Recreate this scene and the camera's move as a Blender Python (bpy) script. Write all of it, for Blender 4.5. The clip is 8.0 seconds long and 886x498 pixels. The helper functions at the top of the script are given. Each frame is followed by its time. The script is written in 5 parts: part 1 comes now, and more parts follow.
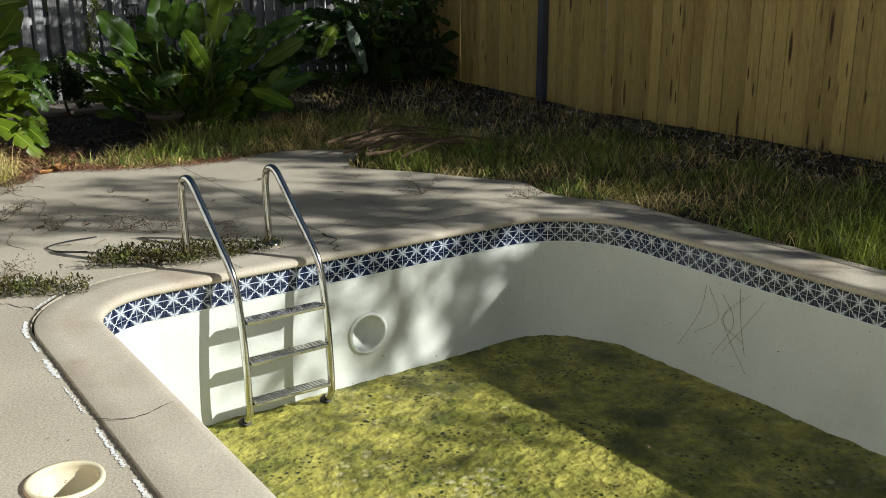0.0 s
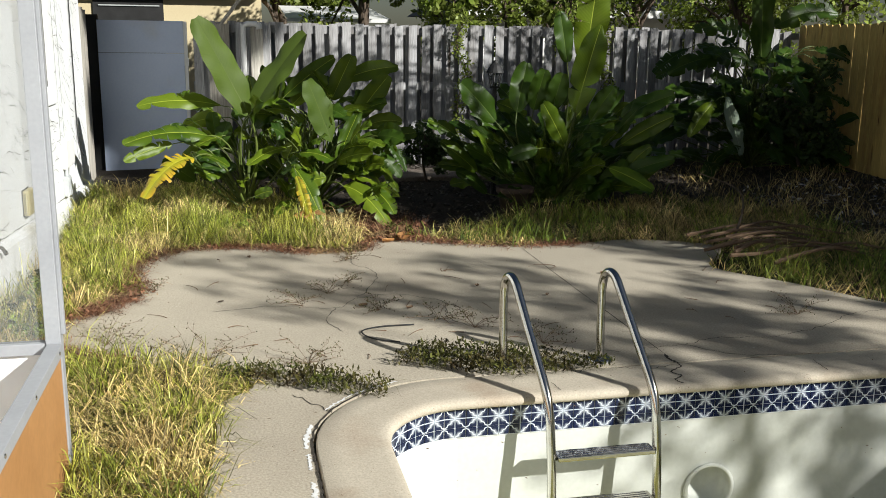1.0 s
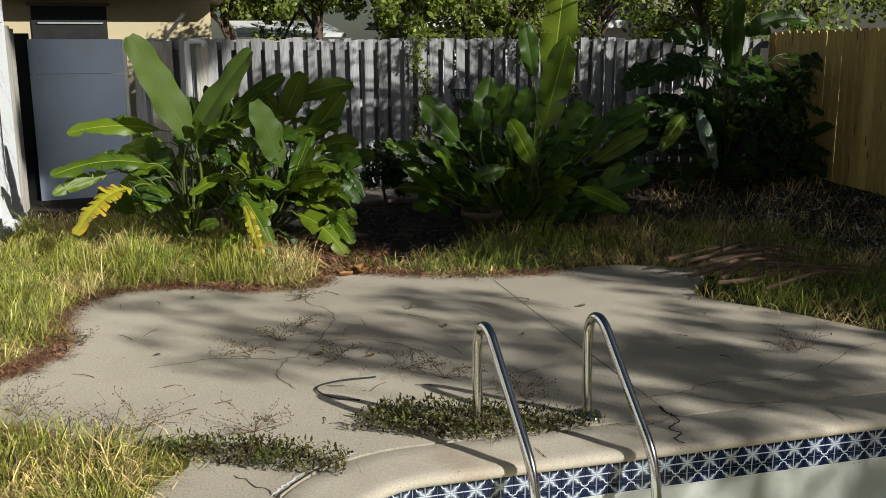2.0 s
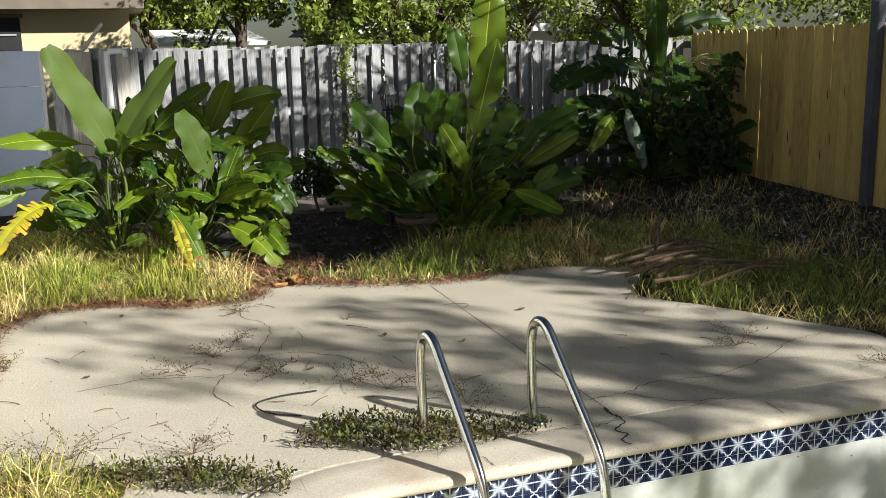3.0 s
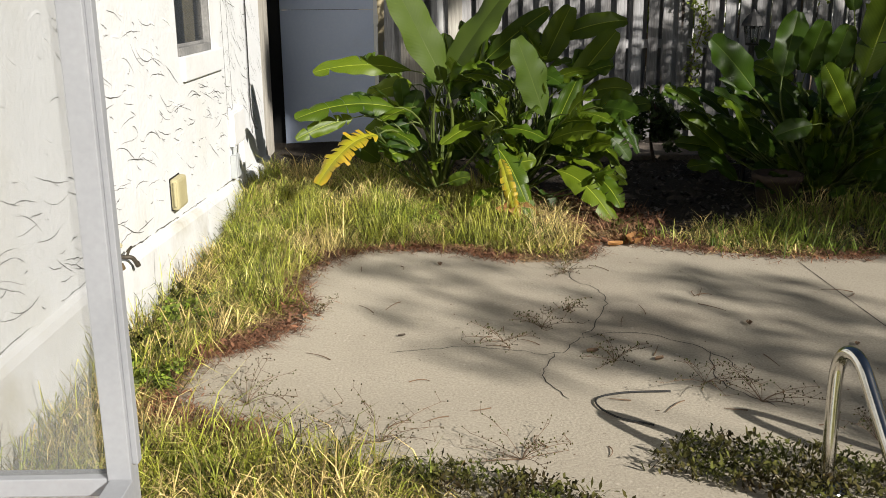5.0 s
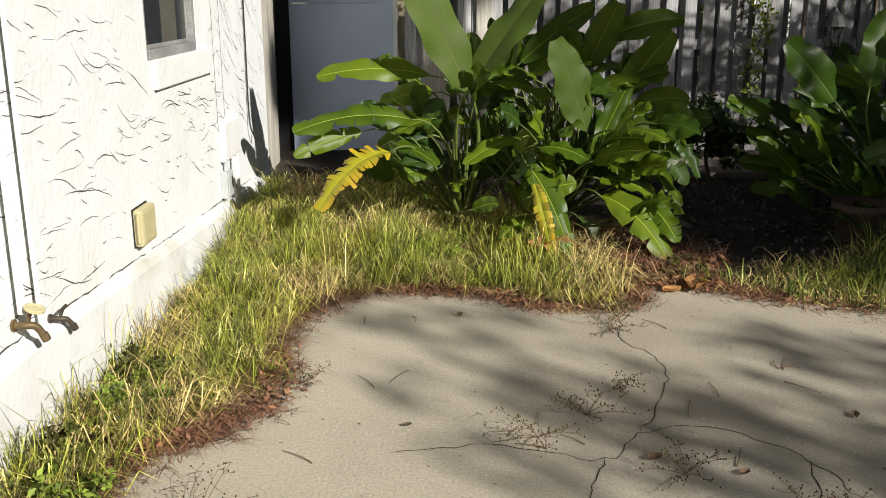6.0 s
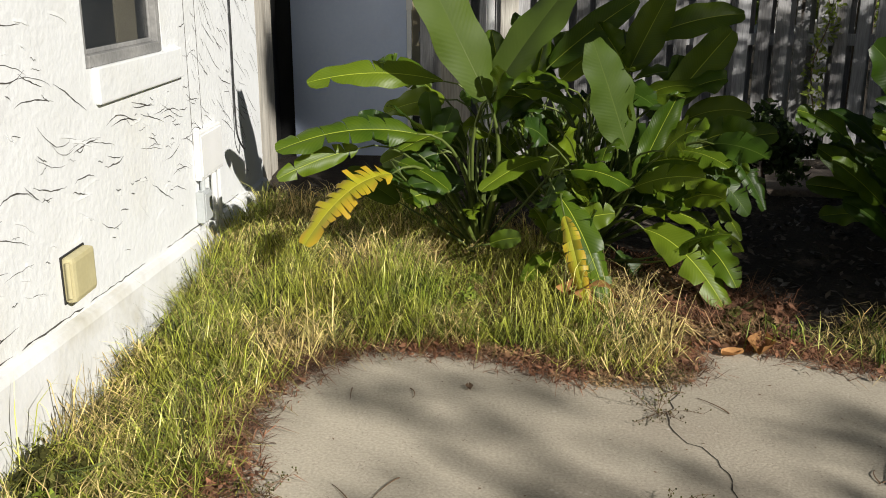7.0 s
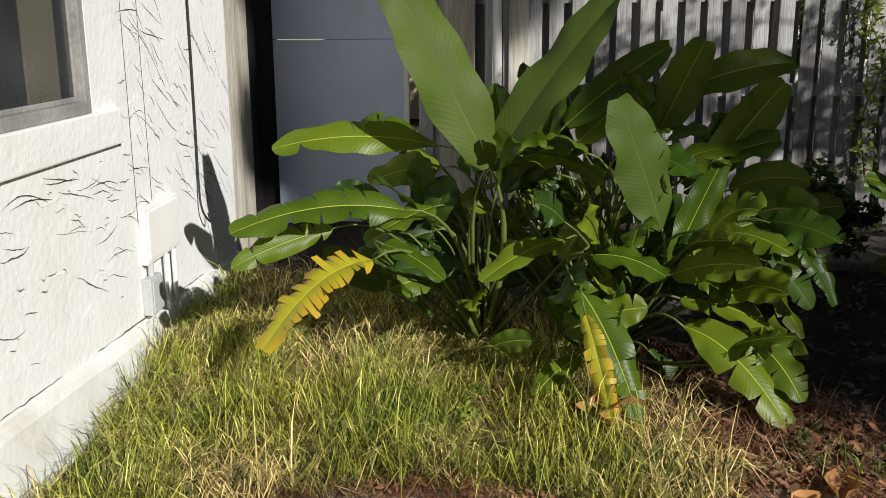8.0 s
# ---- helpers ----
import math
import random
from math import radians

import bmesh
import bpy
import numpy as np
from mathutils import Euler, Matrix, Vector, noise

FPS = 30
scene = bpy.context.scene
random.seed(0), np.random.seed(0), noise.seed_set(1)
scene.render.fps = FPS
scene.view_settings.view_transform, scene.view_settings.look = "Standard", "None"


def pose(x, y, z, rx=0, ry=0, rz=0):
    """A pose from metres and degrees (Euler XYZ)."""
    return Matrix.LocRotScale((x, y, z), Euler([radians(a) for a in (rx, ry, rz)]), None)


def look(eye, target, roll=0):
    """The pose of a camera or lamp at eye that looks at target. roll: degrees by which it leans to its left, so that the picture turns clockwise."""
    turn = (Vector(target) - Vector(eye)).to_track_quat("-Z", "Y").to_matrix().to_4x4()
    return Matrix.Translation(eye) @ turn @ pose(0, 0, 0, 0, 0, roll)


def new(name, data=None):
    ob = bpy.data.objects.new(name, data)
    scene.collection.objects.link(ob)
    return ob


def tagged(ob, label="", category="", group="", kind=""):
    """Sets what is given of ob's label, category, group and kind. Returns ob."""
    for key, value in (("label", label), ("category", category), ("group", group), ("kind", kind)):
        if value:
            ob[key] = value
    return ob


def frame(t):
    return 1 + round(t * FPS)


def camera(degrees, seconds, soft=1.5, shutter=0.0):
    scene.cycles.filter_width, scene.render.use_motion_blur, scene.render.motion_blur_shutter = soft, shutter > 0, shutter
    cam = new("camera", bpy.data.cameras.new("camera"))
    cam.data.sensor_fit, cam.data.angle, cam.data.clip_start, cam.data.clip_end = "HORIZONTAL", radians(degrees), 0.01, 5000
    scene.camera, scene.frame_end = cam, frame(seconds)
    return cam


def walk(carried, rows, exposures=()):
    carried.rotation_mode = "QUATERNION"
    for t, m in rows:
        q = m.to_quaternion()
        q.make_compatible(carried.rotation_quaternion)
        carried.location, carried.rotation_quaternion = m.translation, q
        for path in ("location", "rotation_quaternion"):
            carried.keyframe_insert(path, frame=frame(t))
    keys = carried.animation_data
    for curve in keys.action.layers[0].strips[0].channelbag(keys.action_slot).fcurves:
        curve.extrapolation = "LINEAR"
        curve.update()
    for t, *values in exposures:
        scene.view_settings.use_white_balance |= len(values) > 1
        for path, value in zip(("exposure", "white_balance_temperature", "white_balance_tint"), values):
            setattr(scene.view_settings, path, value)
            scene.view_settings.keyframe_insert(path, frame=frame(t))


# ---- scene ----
cam = camera(50.6, 8.0, soft=0.9)
PATH = [
    (0, (-2.292, 4.373, 1.618), (-1.192, 5.945, 1.054), -0.3),
    (0.5, (-1.993, 4.709, 1.655), (-1.282, 6.513, 1.165), 0.2),
    (1, (-1.798, 5.218, 1.633), (-1.366, 7.122, 1.2), 0.7),
    (1.5, (-1.712, 5.616, 1.644), (-1.36, 7.54, 1.228), -0.1),
    (2, (-1.657, 5.824, 1.656), (-1.148, 7.714, 1.247), -0.3),
    (2.2, (-1.689, 5.863, 1.667), (-1.093, 7.727, 1.255), -0.3),
    (3.3, (-1.665, 5.91, 1.648), (-1.014, 7.761, 1.250), -1.4),
    (3.5, (-1.683, 5.925, 1.648), (-1.064, 7.780, 1.234), -1.5),
    (4, (-1.752, 6.121, 1.612), (-1.288, 8.011, 1.152), -1.4),
    (4.5, (-1.803, 6.47, 1.573), (-1.616, 8.4, 1.082), -1.1),
    (4.7, (-1.775, 6.626, 1.556), (-1.69, 8.56, 1.054), -1.4),
    (5.8, (-1.755, 7.689, 1.577), (-1.767, 9.616, 1.04), -0.0),
    (6, (-1.719, 7.91, 1.565), (-1.747, 9.838, 1.034), -0.1),
    (6.5, (-1.677, 8.37, 1.596), (-1.734, 10.293, 1.052), 0.1),
    (7, (-1.652, 8.873, 1.611), (-1.738, 10.789, 1.043), 0.1),
    (7.5, (-1.667, 9.334, 1.597), (-1.764, 11.253, 1.041), 0.1),
    (8, (-1.6, 9.781, 1.591), (-1.719, 11.72, 1.116), -0.4),
]
walk(cam, [(t, look(eye, target, roll)) for t, eye, target, roll in PATH],
     [(0.0, 0.41, 6100, 6), (1.0, 0.46, 6250, 8), (2.0, 0.16, 6250, 8), (2.3, 0.26, 6250, 8), (3.4, 1.05, 6200, 8), (4.0, 0.80, 6450, 10),
      (4.6, 0.38, 6550, 11), (6.0, 0.26, 6500, 10), (8.0, 0.06, 6450, 10)])

# ---- world, sun, exposure ----
SUN_FROM = Vector((0.70 * 0.875, -0.714 * 0.875, 0.484)).normalized()
world = bpy.data.worlds.new("world")
scene.world = world
world.use_nodes = True
wn = world.node_tree
sky = wn.nodes.new("ShaderNodeTexSky")
sky.sky_type = "NISHITA"
sky.sun_disc = False
sky.sun_elevation = radians(29)
sky.sun_rotation = math.atan2(SUN_FROM.x, SUN_FROM.y)
bg = wn.nodes["Background"]
bg.inputs["Strength"].default_value = 0.023
wn.links.new(sky.outputs[0], bg.inputs[0])
sun_data = bpy.data.lights.new("sun", "SUN")
sun_data.energy, sun_data.angle, sun_data.color = 5.5, radians(0.55), (1.0, 0.955, 0.88)
sun = new("sun", sun_data)
sun.matrix_world = look(SUN_FROM * 40, (0, 0, 0))


# ---- materials ----
def material(name, a, b, rough=0.8, scale=6.0, fine=60.0, bump=0.2, depth=0.01, metal=0.0, c=None, cscale=1.2, islands=0.0,
             objects=0.0, translucent=0.0, stretch=(1, 1, 1), spec=0.35, grain=0.35, speck=None):
    """A surface of two tones: clouds at a coarse and a fine scale, stains of a third tone c, relief, and variation from piece to piece."""
    m = bpy.data.materials.new(name)
    m.use_nodes = True
    nt = m.node_tree
    n, l = nt.nodes, nt.links
    p = n["Principled BSDF"]
    p.inputs["Roughness"].default_value = rough
    p.inputs["Metallic"].default_value = metal
    p.inputs["Specular IOR Level"].default_value = spec
    tc = n.new("ShaderNodeTexCoord")
    mp = n.new("ShaderNodeMapping")
    mp.inputs["Scale"].default_value = stretch
    l.new(tc.outputs["Object"], mp.inputs[0])
    if objects:
        info = n.new("ShaderNodeObjectInfo")
        far = n.new("ShaderNodeVectorMath")
        far.operation = "SCALE"
        far.inputs[0].default_value = (37.0, 19.0, 53.0)
        l.new(info.outputs["Random"], far.inputs["Scale"])
        l.new(far.outputs[0], mp.inputs["Location"])

    def cloud(s, detail=4.0):
        t = n.new("ShaderNodeTexNoise")
        t.inputs["Scale"].default_value, t.inputs["Detail"].default_value = s, detail
        l.new(mp.outputs[0], t.inputs["Vector"])
        return t.outputs["Fac"]

    def mix(f, x, y, kind="MIX"):
        t = n.new("ShaderNodeMix")
        t.data_type, t.blend_type = "RGBA", kind
        for sock, v in ((t.inputs["Factor"], f), (t.inputs["A"], x), (t.inputs["B"], y)):
            if isinstance(v, (int, float)):
                sock.default_value = v
            elif isinstance(v, tuple):
                sock.default_value = (*v[:3], 1)
            else:
                l.new(v, sock)
        return t.outputs["Result"]

    def ramp(v, lo, hi):
        t = n.new("ShaderNodeMapRange")
        t.inputs[1].default_value, t.inputs[2].default_value = lo, hi
        l.new(v, t.inputs[0])
        return t.outputs[0]

    coarse, small = cloud(scale), cloud(fine, 3.0)
    col = mix(ramp(coarse, 0.3, 0.7), a, b)
    if c:
        col = mix(ramp(cloud(cscale, 5.0), 0.55, 0.75), col, c)
    col = mix(grain, col, small, "OVERLAY")
    for tone, size, lo, hi, cover in speck or ():
        vo = n.new("ShaderNodeTexVoronoi")
        vo.inputs["Scale"].default_value = size
        l.new(mp.outputs[0], vo.inputs["Vector"])
        mul = n.new("ShaderNodeMath")
        mul.operation = "MULTIPLY"
        l.new(ramp(vo.outputs["Distance"], hi, lo), mul.inputs[0])
        l.new(ramp(cloud(size * 0.13, 3.0), cover + 0.08, cover - 0.04) if cover < 0 else ramp(cloud(size * 0.13, 3.0), cover, cover + 0.12), mul.inputs[1])
        col = mix(mul.outputs[0], col, tone)
    if islands or objects:
        g = n.new("ShaderNodeNewGeometry" if islands else "ShaderNodeObjectInfo")
        h = n.new("ShaderNodeHueSaturation")
        l.new(col, h.inputs["Color"])
        t = n.new("ShaderNodeMapRange")
        k = islands or objects
        t.inputs[3].default_value, t.inputs[4].default_value = 1 - k, 1 + k
        l.new(g.outputs["Random Per Island" if islands else "Random"], t.inputs[0])
        l.new(t.outputs[0], h.inputs["Value"])
        col = h.outputs[0]
    l.new(col, p.inputs["Base Color"])
    if bump:
        bp = n.new("ShaderNodeBump")
        bp.inputs["Strength"].default_value, bp.inputs["Distance"].default_value = bump, depth
        add = n.new("ShaderNodeMath")
        add.operation = "ADD"
        l.new(coarse, add.inputs[0])
        l.new(small, add.inputs[1])
        l.new(add.outputs[0], bp.inputs["Height"])
        l.new(bp.outputs[0], p.inputs["Normal"])
    if translucent:
        tr = n.new("ShaderNodeBsdfTranslucent")
        l.new(col, tr.inputs["Color"])
        ms = n.new("ShaderNodeMixShader")
        ms.inputs[0].default_value = translucent
        l.new(p.outputs[0], ms.inputs[1])
        l.new(tr.outputs[0], ms.inputs[2])
        l.new(ms.outputs[0], n["Material Output"].inputs[0])
    return m


M = {}
M["deck"] = material("deck_concrete", (0.450, 0.402, 0.318), (0.355, 0.314, 0.246), 0.85, 1.1, 90, 0.5, 0.006, c=(0.30, 0.256, 0.20), cscale=0.6, grain=0.42, speck=(((0.22, 0.18, 0.138), 70, 0.10, 0.22, 0.50), ((0.55, 0.49, 0.41), 26, 0.05, 0.25, 0.56), ((0.20, 0.165, 0.128), 160, 0.10, 0.30, 0.52)))
M["coping"] = material("coping_concrete", (0.50, 0.45, 0.36), (0.41, 0.36, 0.285), 0.8, 2.5, 110, 0.4, 0.004, c=(0.35, 0.275, 0.20), cscale=2.0, grain=0.32, speck=(((0.24, 0.19, 0.14), 60, 0.10, 0.22, 0.52),))
M["plaster"] = material("pool_plaster", (0.62, 0.635, 0.59), (0.55, 0.565, 0.52), 0.65, 2.0, 40, 0.12, 0.003, c=(0.45, 0.46, 0.40), cscale=0.9, grain=0.12)
M["algae"] = material("algae_sludge", (0.41, 0.37, 0.08), (0.13, 0.14, 0.022), 0.5, 5.0, 16, 1.0, 0.04, c=(0.035, 0.05, 0.014), cscale=1.3, grain=0.9, speck=(((0.025, 0.032, 0.01), 24, 0.20, 0.36, 0.46), ((0.46, 0.42, 0.22), 15, 0.12, 0.40, 0.52), ((0.035, 0.05, 0.014), 2.6, 0.20, 0.42, 0.44), ((0.02, 0.025, 0.01), 9, 0.08, 0.18, 0.48)))
M["soil"] = material("soil", (0.050, 0.038, 0.026), (0.024, 0.019, 0.0135), 0.95, 2.5, 45, 0.8, 0.03, c=(0.085, 0.066, 0.042), cscale=0.8, grain=0.6)
M["soil_slab"] = material("dirty_old_concrete", (0.24, 0.20, 0.165), (0.12, 0.095, 0.075), 0.95, 3.0, 60, 0.6, 0.008, c=(0.07, 0.055, 0.04), cscale=2.2, grain=0.5)
M["stucco"] = material("white_stucco", (0.74, 0.755, 0.76), (0.69, 0.702, 0.70), 0.85, 5.0, 30, 0.5, 0.008, c=(0.66, 0.655, 0.61), cscale=1.1, grain=0.10)
M["plinth"] = material("white_plinth", (0.72, 0.73, 0.735), (0.64, 0.64, 0.62), 0.85, 4.0, 35, 0.4, 0.006, c=(0.46, 0.43, 0.33), cscale=1.6, grain=0.15)
M["steel"] = material("stainless_steel", (0.66, 0.65, 0.62), (0.54, 0.53, 0.50), 0.13, 9, 80, 0.04, 0.001, metal=1.0, c=(0.40, 0.37, 0.31), cscale=7, grain=0.1)
M["aluminium"] = material("painted_aluminium", (0.33, 0.34, 0.36), (0.29, 0.30, 0.32), 0.5, 5, 60, 0.05, 0.001, grain=0.1)
M["kick"] = material("orange_board", (0.42, 0.22, 0.085), (0.34, 0.17, 0.06), 0.6, 3, 40, 0.1, 0.002, grain=0.15)
M["cedar"] = material("new_fence_wood", (0.56, 0.41, 0.14), (0.45, 0.32, 0.10), 0.75, 5, 70, 0.25, 0.003, c=(0.34, 0.21, 0.07), cscale=4.5, objects=0.2, stretch=(1, 1, 0.12), grain=0.4, speck=(((0.09, 0.05, 0.02), 8, 0.10, 0.19, 0.40), ((0.07, 0.035, 0.015), 15, 0.10, 0.16, 0.42)))
M["grey_wood"] = material("weathered_wood", (0.385, 0.385, 0.39), (0.20, 0.19, 0.185), 0.9, 7, 90, 0.7, 0.006, c=(0.48, 0.48, 0.49), cscale=3.0, objects=0.3, stretch=(1, 1, 0.08), grain=0.6, speck=(((0.07, 0.055, 0.045), 9, 0.10, 0.2, 0.45),))
M["old_post"] = material("old_board", (0.50, 0.47, 0.41), (0.30, 0.27, 0.225), 0.9, 7, 90, 0.7, 0.006, c=(0.60, 0.57, 0.50), cscale=3.0, stretch=(1, 1, 0.05), grain=0.7, speck=(((0.12, 0.095, 0.07), 11, 0.08, 0.2, 0.5),))
M["dark_post"] = material("dark_post", (0.09, 0.095, 0.12), (0.06, 0.065, 0.085), 0.7, 5, 60, 0.2, 0.003)
M["gate"] = material("gate_panel", (0.58, 0.66, 0.84), (0.50, 0.58, 0.76), 0.5, 1.5, 40, 0.05, 0.002, c=(0.52, 0.55, 0.62), cscale=1.4, grain=0.1)
M["white"] = material("white_paint", (0.80, 0.80, 0.79), (0.74, 0.74, 0.72), 0.45, 4, 50, 0.05, 0.001, grain=0.1)
M["grey_box"] = material("grey_metal", (0.48, 0.50, 0.50), (0.42, 0.44, 0.44), 0.5, 6, 60, 0.05, 0.001, grain=0.1)
M["beige"] = material("beige_plastic", (0.52, 0.47, 0.28), (0.45, 0.40, 0.22), 0.5, 6, 60, 0.05, 0.001, grain=0.1)
M["cream"] = material("cream_plastic", (0.66, 0.60, 0.42), (0.58, 0.52, 0.36), 0.5, 6, 60, 0.05, 0.001, grain=0.12)
M["black"] = material("black_rubber_and_shade", (0.025, 0.025, 0.025), (0.015, 0.015, 0.015), 0.6, 6, 60, 0.1, 0.001)
M["crack"] = material("crack_dirt", (0.05, 0.042, 0.033), (0.03, 0.026, 0.02), 0.95, 20, 90, 0.3, 0.002)
M["mortar"] = material("grout", (0.74, 0.76, 0.78), (0.66, 0.68, 0.70), 0.8, 8, 80, 0.2, 0.001, grain=0.15)
M["terracotta"] = material("terracotta", (0.085, 0.058, 0.044), (0.05, 0.036, 0.028), 0.9, 6, 60, 0.2, 0.002)
M["bark"] = material("bark", (0.14, 0.105, 0.075), (0.07, 0.052, 0.04), 0.95, 6, 40, 0.9, 0.02, stretch=(1, 1, 0.3), grain=0.6)
M["brass"] = material("brass", (0.22, 0.16, 0.08), (0.14, 0.10, 0.06), 0.6, 9, 70, 0.1, 0.001, metal=0.6)
M["dark_metal"] = material("tarnished_metal", (0.10, 0.085, 0.065), (0.06, 0.05, 0.04), 0.6, 9, 70, 0.15, 0.001, metal=0.5)
M["house_wall"] = material("cream_render", (0.62, 0.53, 0.33), (0.56, 0.47, 0.29), 0.85, 2, 40, 0.2, 0.004, grain=0.12)
M["roof"] = material("grey_roof", (0.26, 0.24, 0.22), (0.19, 0.175, 0.16), 0.9, 3, 50, 0.4, 0.01, grain=0.3)
M["fascia"] = material("brown_fascia", (0.21, 0.17, 0.13), (0.16, 0.13, 0.10), 0.7, 3, 50, 0.1, 0.004, grain=0.2)
M["grass"] = material("grass_blades", (0.13, 0.175, 0.018), (0.34, 0.33, 0.05), 0.6, 3.0, 9, 0, c=(0.72, 0.62, 0.26), cscale=9, islands=0.95, translucent=0.06, grain=0.4)
M["straw"] = material("dry_grass", (0.70, 0.55, 0.23), (0.27, 0.20, 0.08), 0.7, 5.0, 9, 0, c=(0.12, 0.12, 0.028), cscale=3.2, islands=0.95, translucent=0.04, grain=0.4)
M["red_straw"] = material("red_litter", (0.25, 0.11, 0.055), (0.12, 0.065, 0.04), 0.9, 3, 9, 0, c=(0.38, 0.27, 0.13), cscale=4, islands=0.6, grain=0.3)
M["lush"] = material("green_grass", (0.09, 0.155, 0.017), (0.23, 0.26, 0.035), 0.6, 2, 9, 0, c=(0.44, 0.38, 0.13), cscale=2.5, islands=0.85, translucent=0.06, grain=0.4)
M["litter"] = material("leaf_litter", (0.11, 0.088, 0.066), (0.04, 0.033, 0.026), 0.9, 9, 30, 0, c=(0.24, 0.22, 0.20), cscale=4, islands=0.7, grain=0.4)
M["weed"] = material("weed_leaves", (0.065, 0.080, 0.014), (0.062, 0.042, 0.018), 0.8, 6, 20, 0, c=(0.042, 0.028, 0.016), cscale=6, islands=0.7, translucent=0.05, grain=0.4, spec=0.15)
M["twig"] = material("dry_twig", (0.20, 0.13, 0.08), (0.12, 0.08, 0.05), 0.9, 9, 50, 0.2, 0.002)
M["dead_leaf"] = material("dead_leaf", (0.50, 0.27, 0.10), (0.36, 0.17, 0.06), 0.7, 9, 50, 0.2, 0.004, translucent=0.3, objects=0.2)
M["leaf_green"] = material("tree_leaves", (0.15, 0.21, 0.03), (0.28, 0.33, 0.07), 0.4, 2, 9, 0, c=(0.40, 0.41, 0.13), cscale=1.2, islands=0.75, translucent=0.48, grain=0.2)
M["leaf_dark"] = material("shade_tree_leaves", (0.05, 0.085, 0.02), (0.08, 0.11, 0.03), 0.5, 2, 9, 0, islands=0.4, translucent=0.3, grain=0.2)


def paddle_material(name, a, b, rib, edge=None, veins=0.018, gloss=0.40):
    """A paddle leaf: blade of two greens, fine side veins across, a pale midrib; u runs across, v along."""
    m = bpy.data.materials.new(name)
    m.use_nodes = True
    nt = m.node_tree
    n, l = nt.nodes, nt.links
    p = n["Principled BSDF"]
    p.inputs["Roughness"].default_value = gloss
    p.inputs["Specular IOR Level"].default_value = 0.24
    uv = n.new("ShaderNodeUVMap")
    sx = n.new("ShaderNodeSeparateXYZ")
    l.new(uv.outputs[0], sx.inputs[0])

    def math_node(op, x, y=0.0, z=0.0):
        t = n.new("ShaderNodeMath")
        t.operation = op
        for i, v in enumerate((x, y, z)):
            if isinstance(v, (int, float)):
                t.inputs[i].default_value = v
            else:
                l.new(v, t.inputs[i])
        return t.outputs[0]

    def mix(f, x, y, kind="MIX"):
        t = n.new("ShaderNodeMix")
        t.data_type, t.blend_type = "RGBA", kind
        for sock, v in ((t.inputs["Factor"], f), (t.inputs["A"], x), (t.inputs["B"], y)):
            if isinstance(v, (int, float)):
                sock.default_value = v
            elif isinstance(v, tuple):
                sock.default_value = (*v, 1)
            else:
                l.new(v, sock)
        return t.outputs["Result"]

    across = math_node("ABSOLUTE", math_node("SUBTRACT", sx.outputs[0], 0.5))
    slant = math_node("SUBTRACT", sx.outputs[1], math_node("MULTIPLY", across, 0.22))
    vein = math_node("SINE", math_node("MULTIPLY", slant, 190.0))
    noise_t = n.new("ShaderNodeTexNoise")
    noise_t.inputs["Scale"].default_value = 7
    tc = n.new("ShaderNodeTexCoord")
    l.new(tc.outputs["Object"], noise_t.inputs["Vector"])
    info = n.new("ShaderNodeObjectInfo")
    tone = math_node("ADD", math_node("MULTIPLY", noise_t.outputs["Fac"], 0.7), math_node("MULTIPLY", info.outputs["Random"], 0.8))
    col = mix(math_node("SUBTRACT", tone, 0.2), a, b)
    col = mix(math_node("MULTIPLY_ADD", vein, veins, veins), col, rib)
    rim = n.new("ShaderNodeMapRange")
    rim.inputs[1].default_value, rim.inputs[2].default_value = 0.017, 0.007
    l.new(across, rim.inputs[0])
    col = mix(rim.outputs[0], col, rib)
    if edge:
        e = n.new("ShaderNodeMapRange")
        e.inputs[1].default_value, e.inputs[2].default_value = 0.35, 0.75
        l.new(math_node("ADD", math_node("MULTIPLY", across, 0.9), math_node("MULTIPLY", noise_t.outputs["Fac"], 0.5)), e.inputs[0])
        col = mix(e.outputs[0], col, edge)
    l.new(col, p.inputs["Base Color"])
    bp = n.new("ShaderNodeBump")
    bp.inputs["Strength"].default_value, bp.inputs["Distance"].default_value = 0.08, 0.003
    l.new(vein, bp.inputs["Height"])
    l.new(bp.outputs[0], p.inputs["Normal"])
    tr = n.new("ShaderNodeBsdfTranslucent")
    t_col = mix(0.35, col, (0.45, 0.55, 0.05))
    l.new(t_col, tr.inputs["Color"])
    ms = n.new("ShaderNodeMixShader")
    ms.inputs[0].default_value = 0.17
    l.new(p.outputs[0], ms.inputs[1])
    l.new(tr.outputs[0], ms.inputs[2])
    l.new(ms.outputs[0], n["Material Output"].inputs[0])
    return m


M["paddle"] = paddle_material("paddle_leaf", (0.028, 0.066, 0.004), (0.115, 0.165, 0.009), (0.36, 0.42, 0.05))
# Paddle green again, deeper, with the shade on inner and shadowed leaves mixed in.
M["paddle_dark"] = paddle_material("deep_green_shaded_leaf", (0.013, 0.036, 0.004), (0.040, 0.080, 0.007), (0.10, 0.15, 0.025))
M["paddle_back"] = paddle_material("leaf_underside", (0.034, 0.064, 0.009), (0.064, 0.100, 0.012), (0.075, 0.11, 0.018), None, 0.012, 0.6)
M["paddle_yellow"] = paddle_material("yellowing_leaf", (0.40, 0.36, 0.02), (0.20, 0.25, 0.02), (0.50, 0.46, 0.06), (0.48, 0.30, 0.025))
M["paddle_pale"] = paddle_material("pale_leaf", (0.20, 0.27, 0.20), (0.27, 0.33, 0.24), (0.5, 0.55, 0.4))
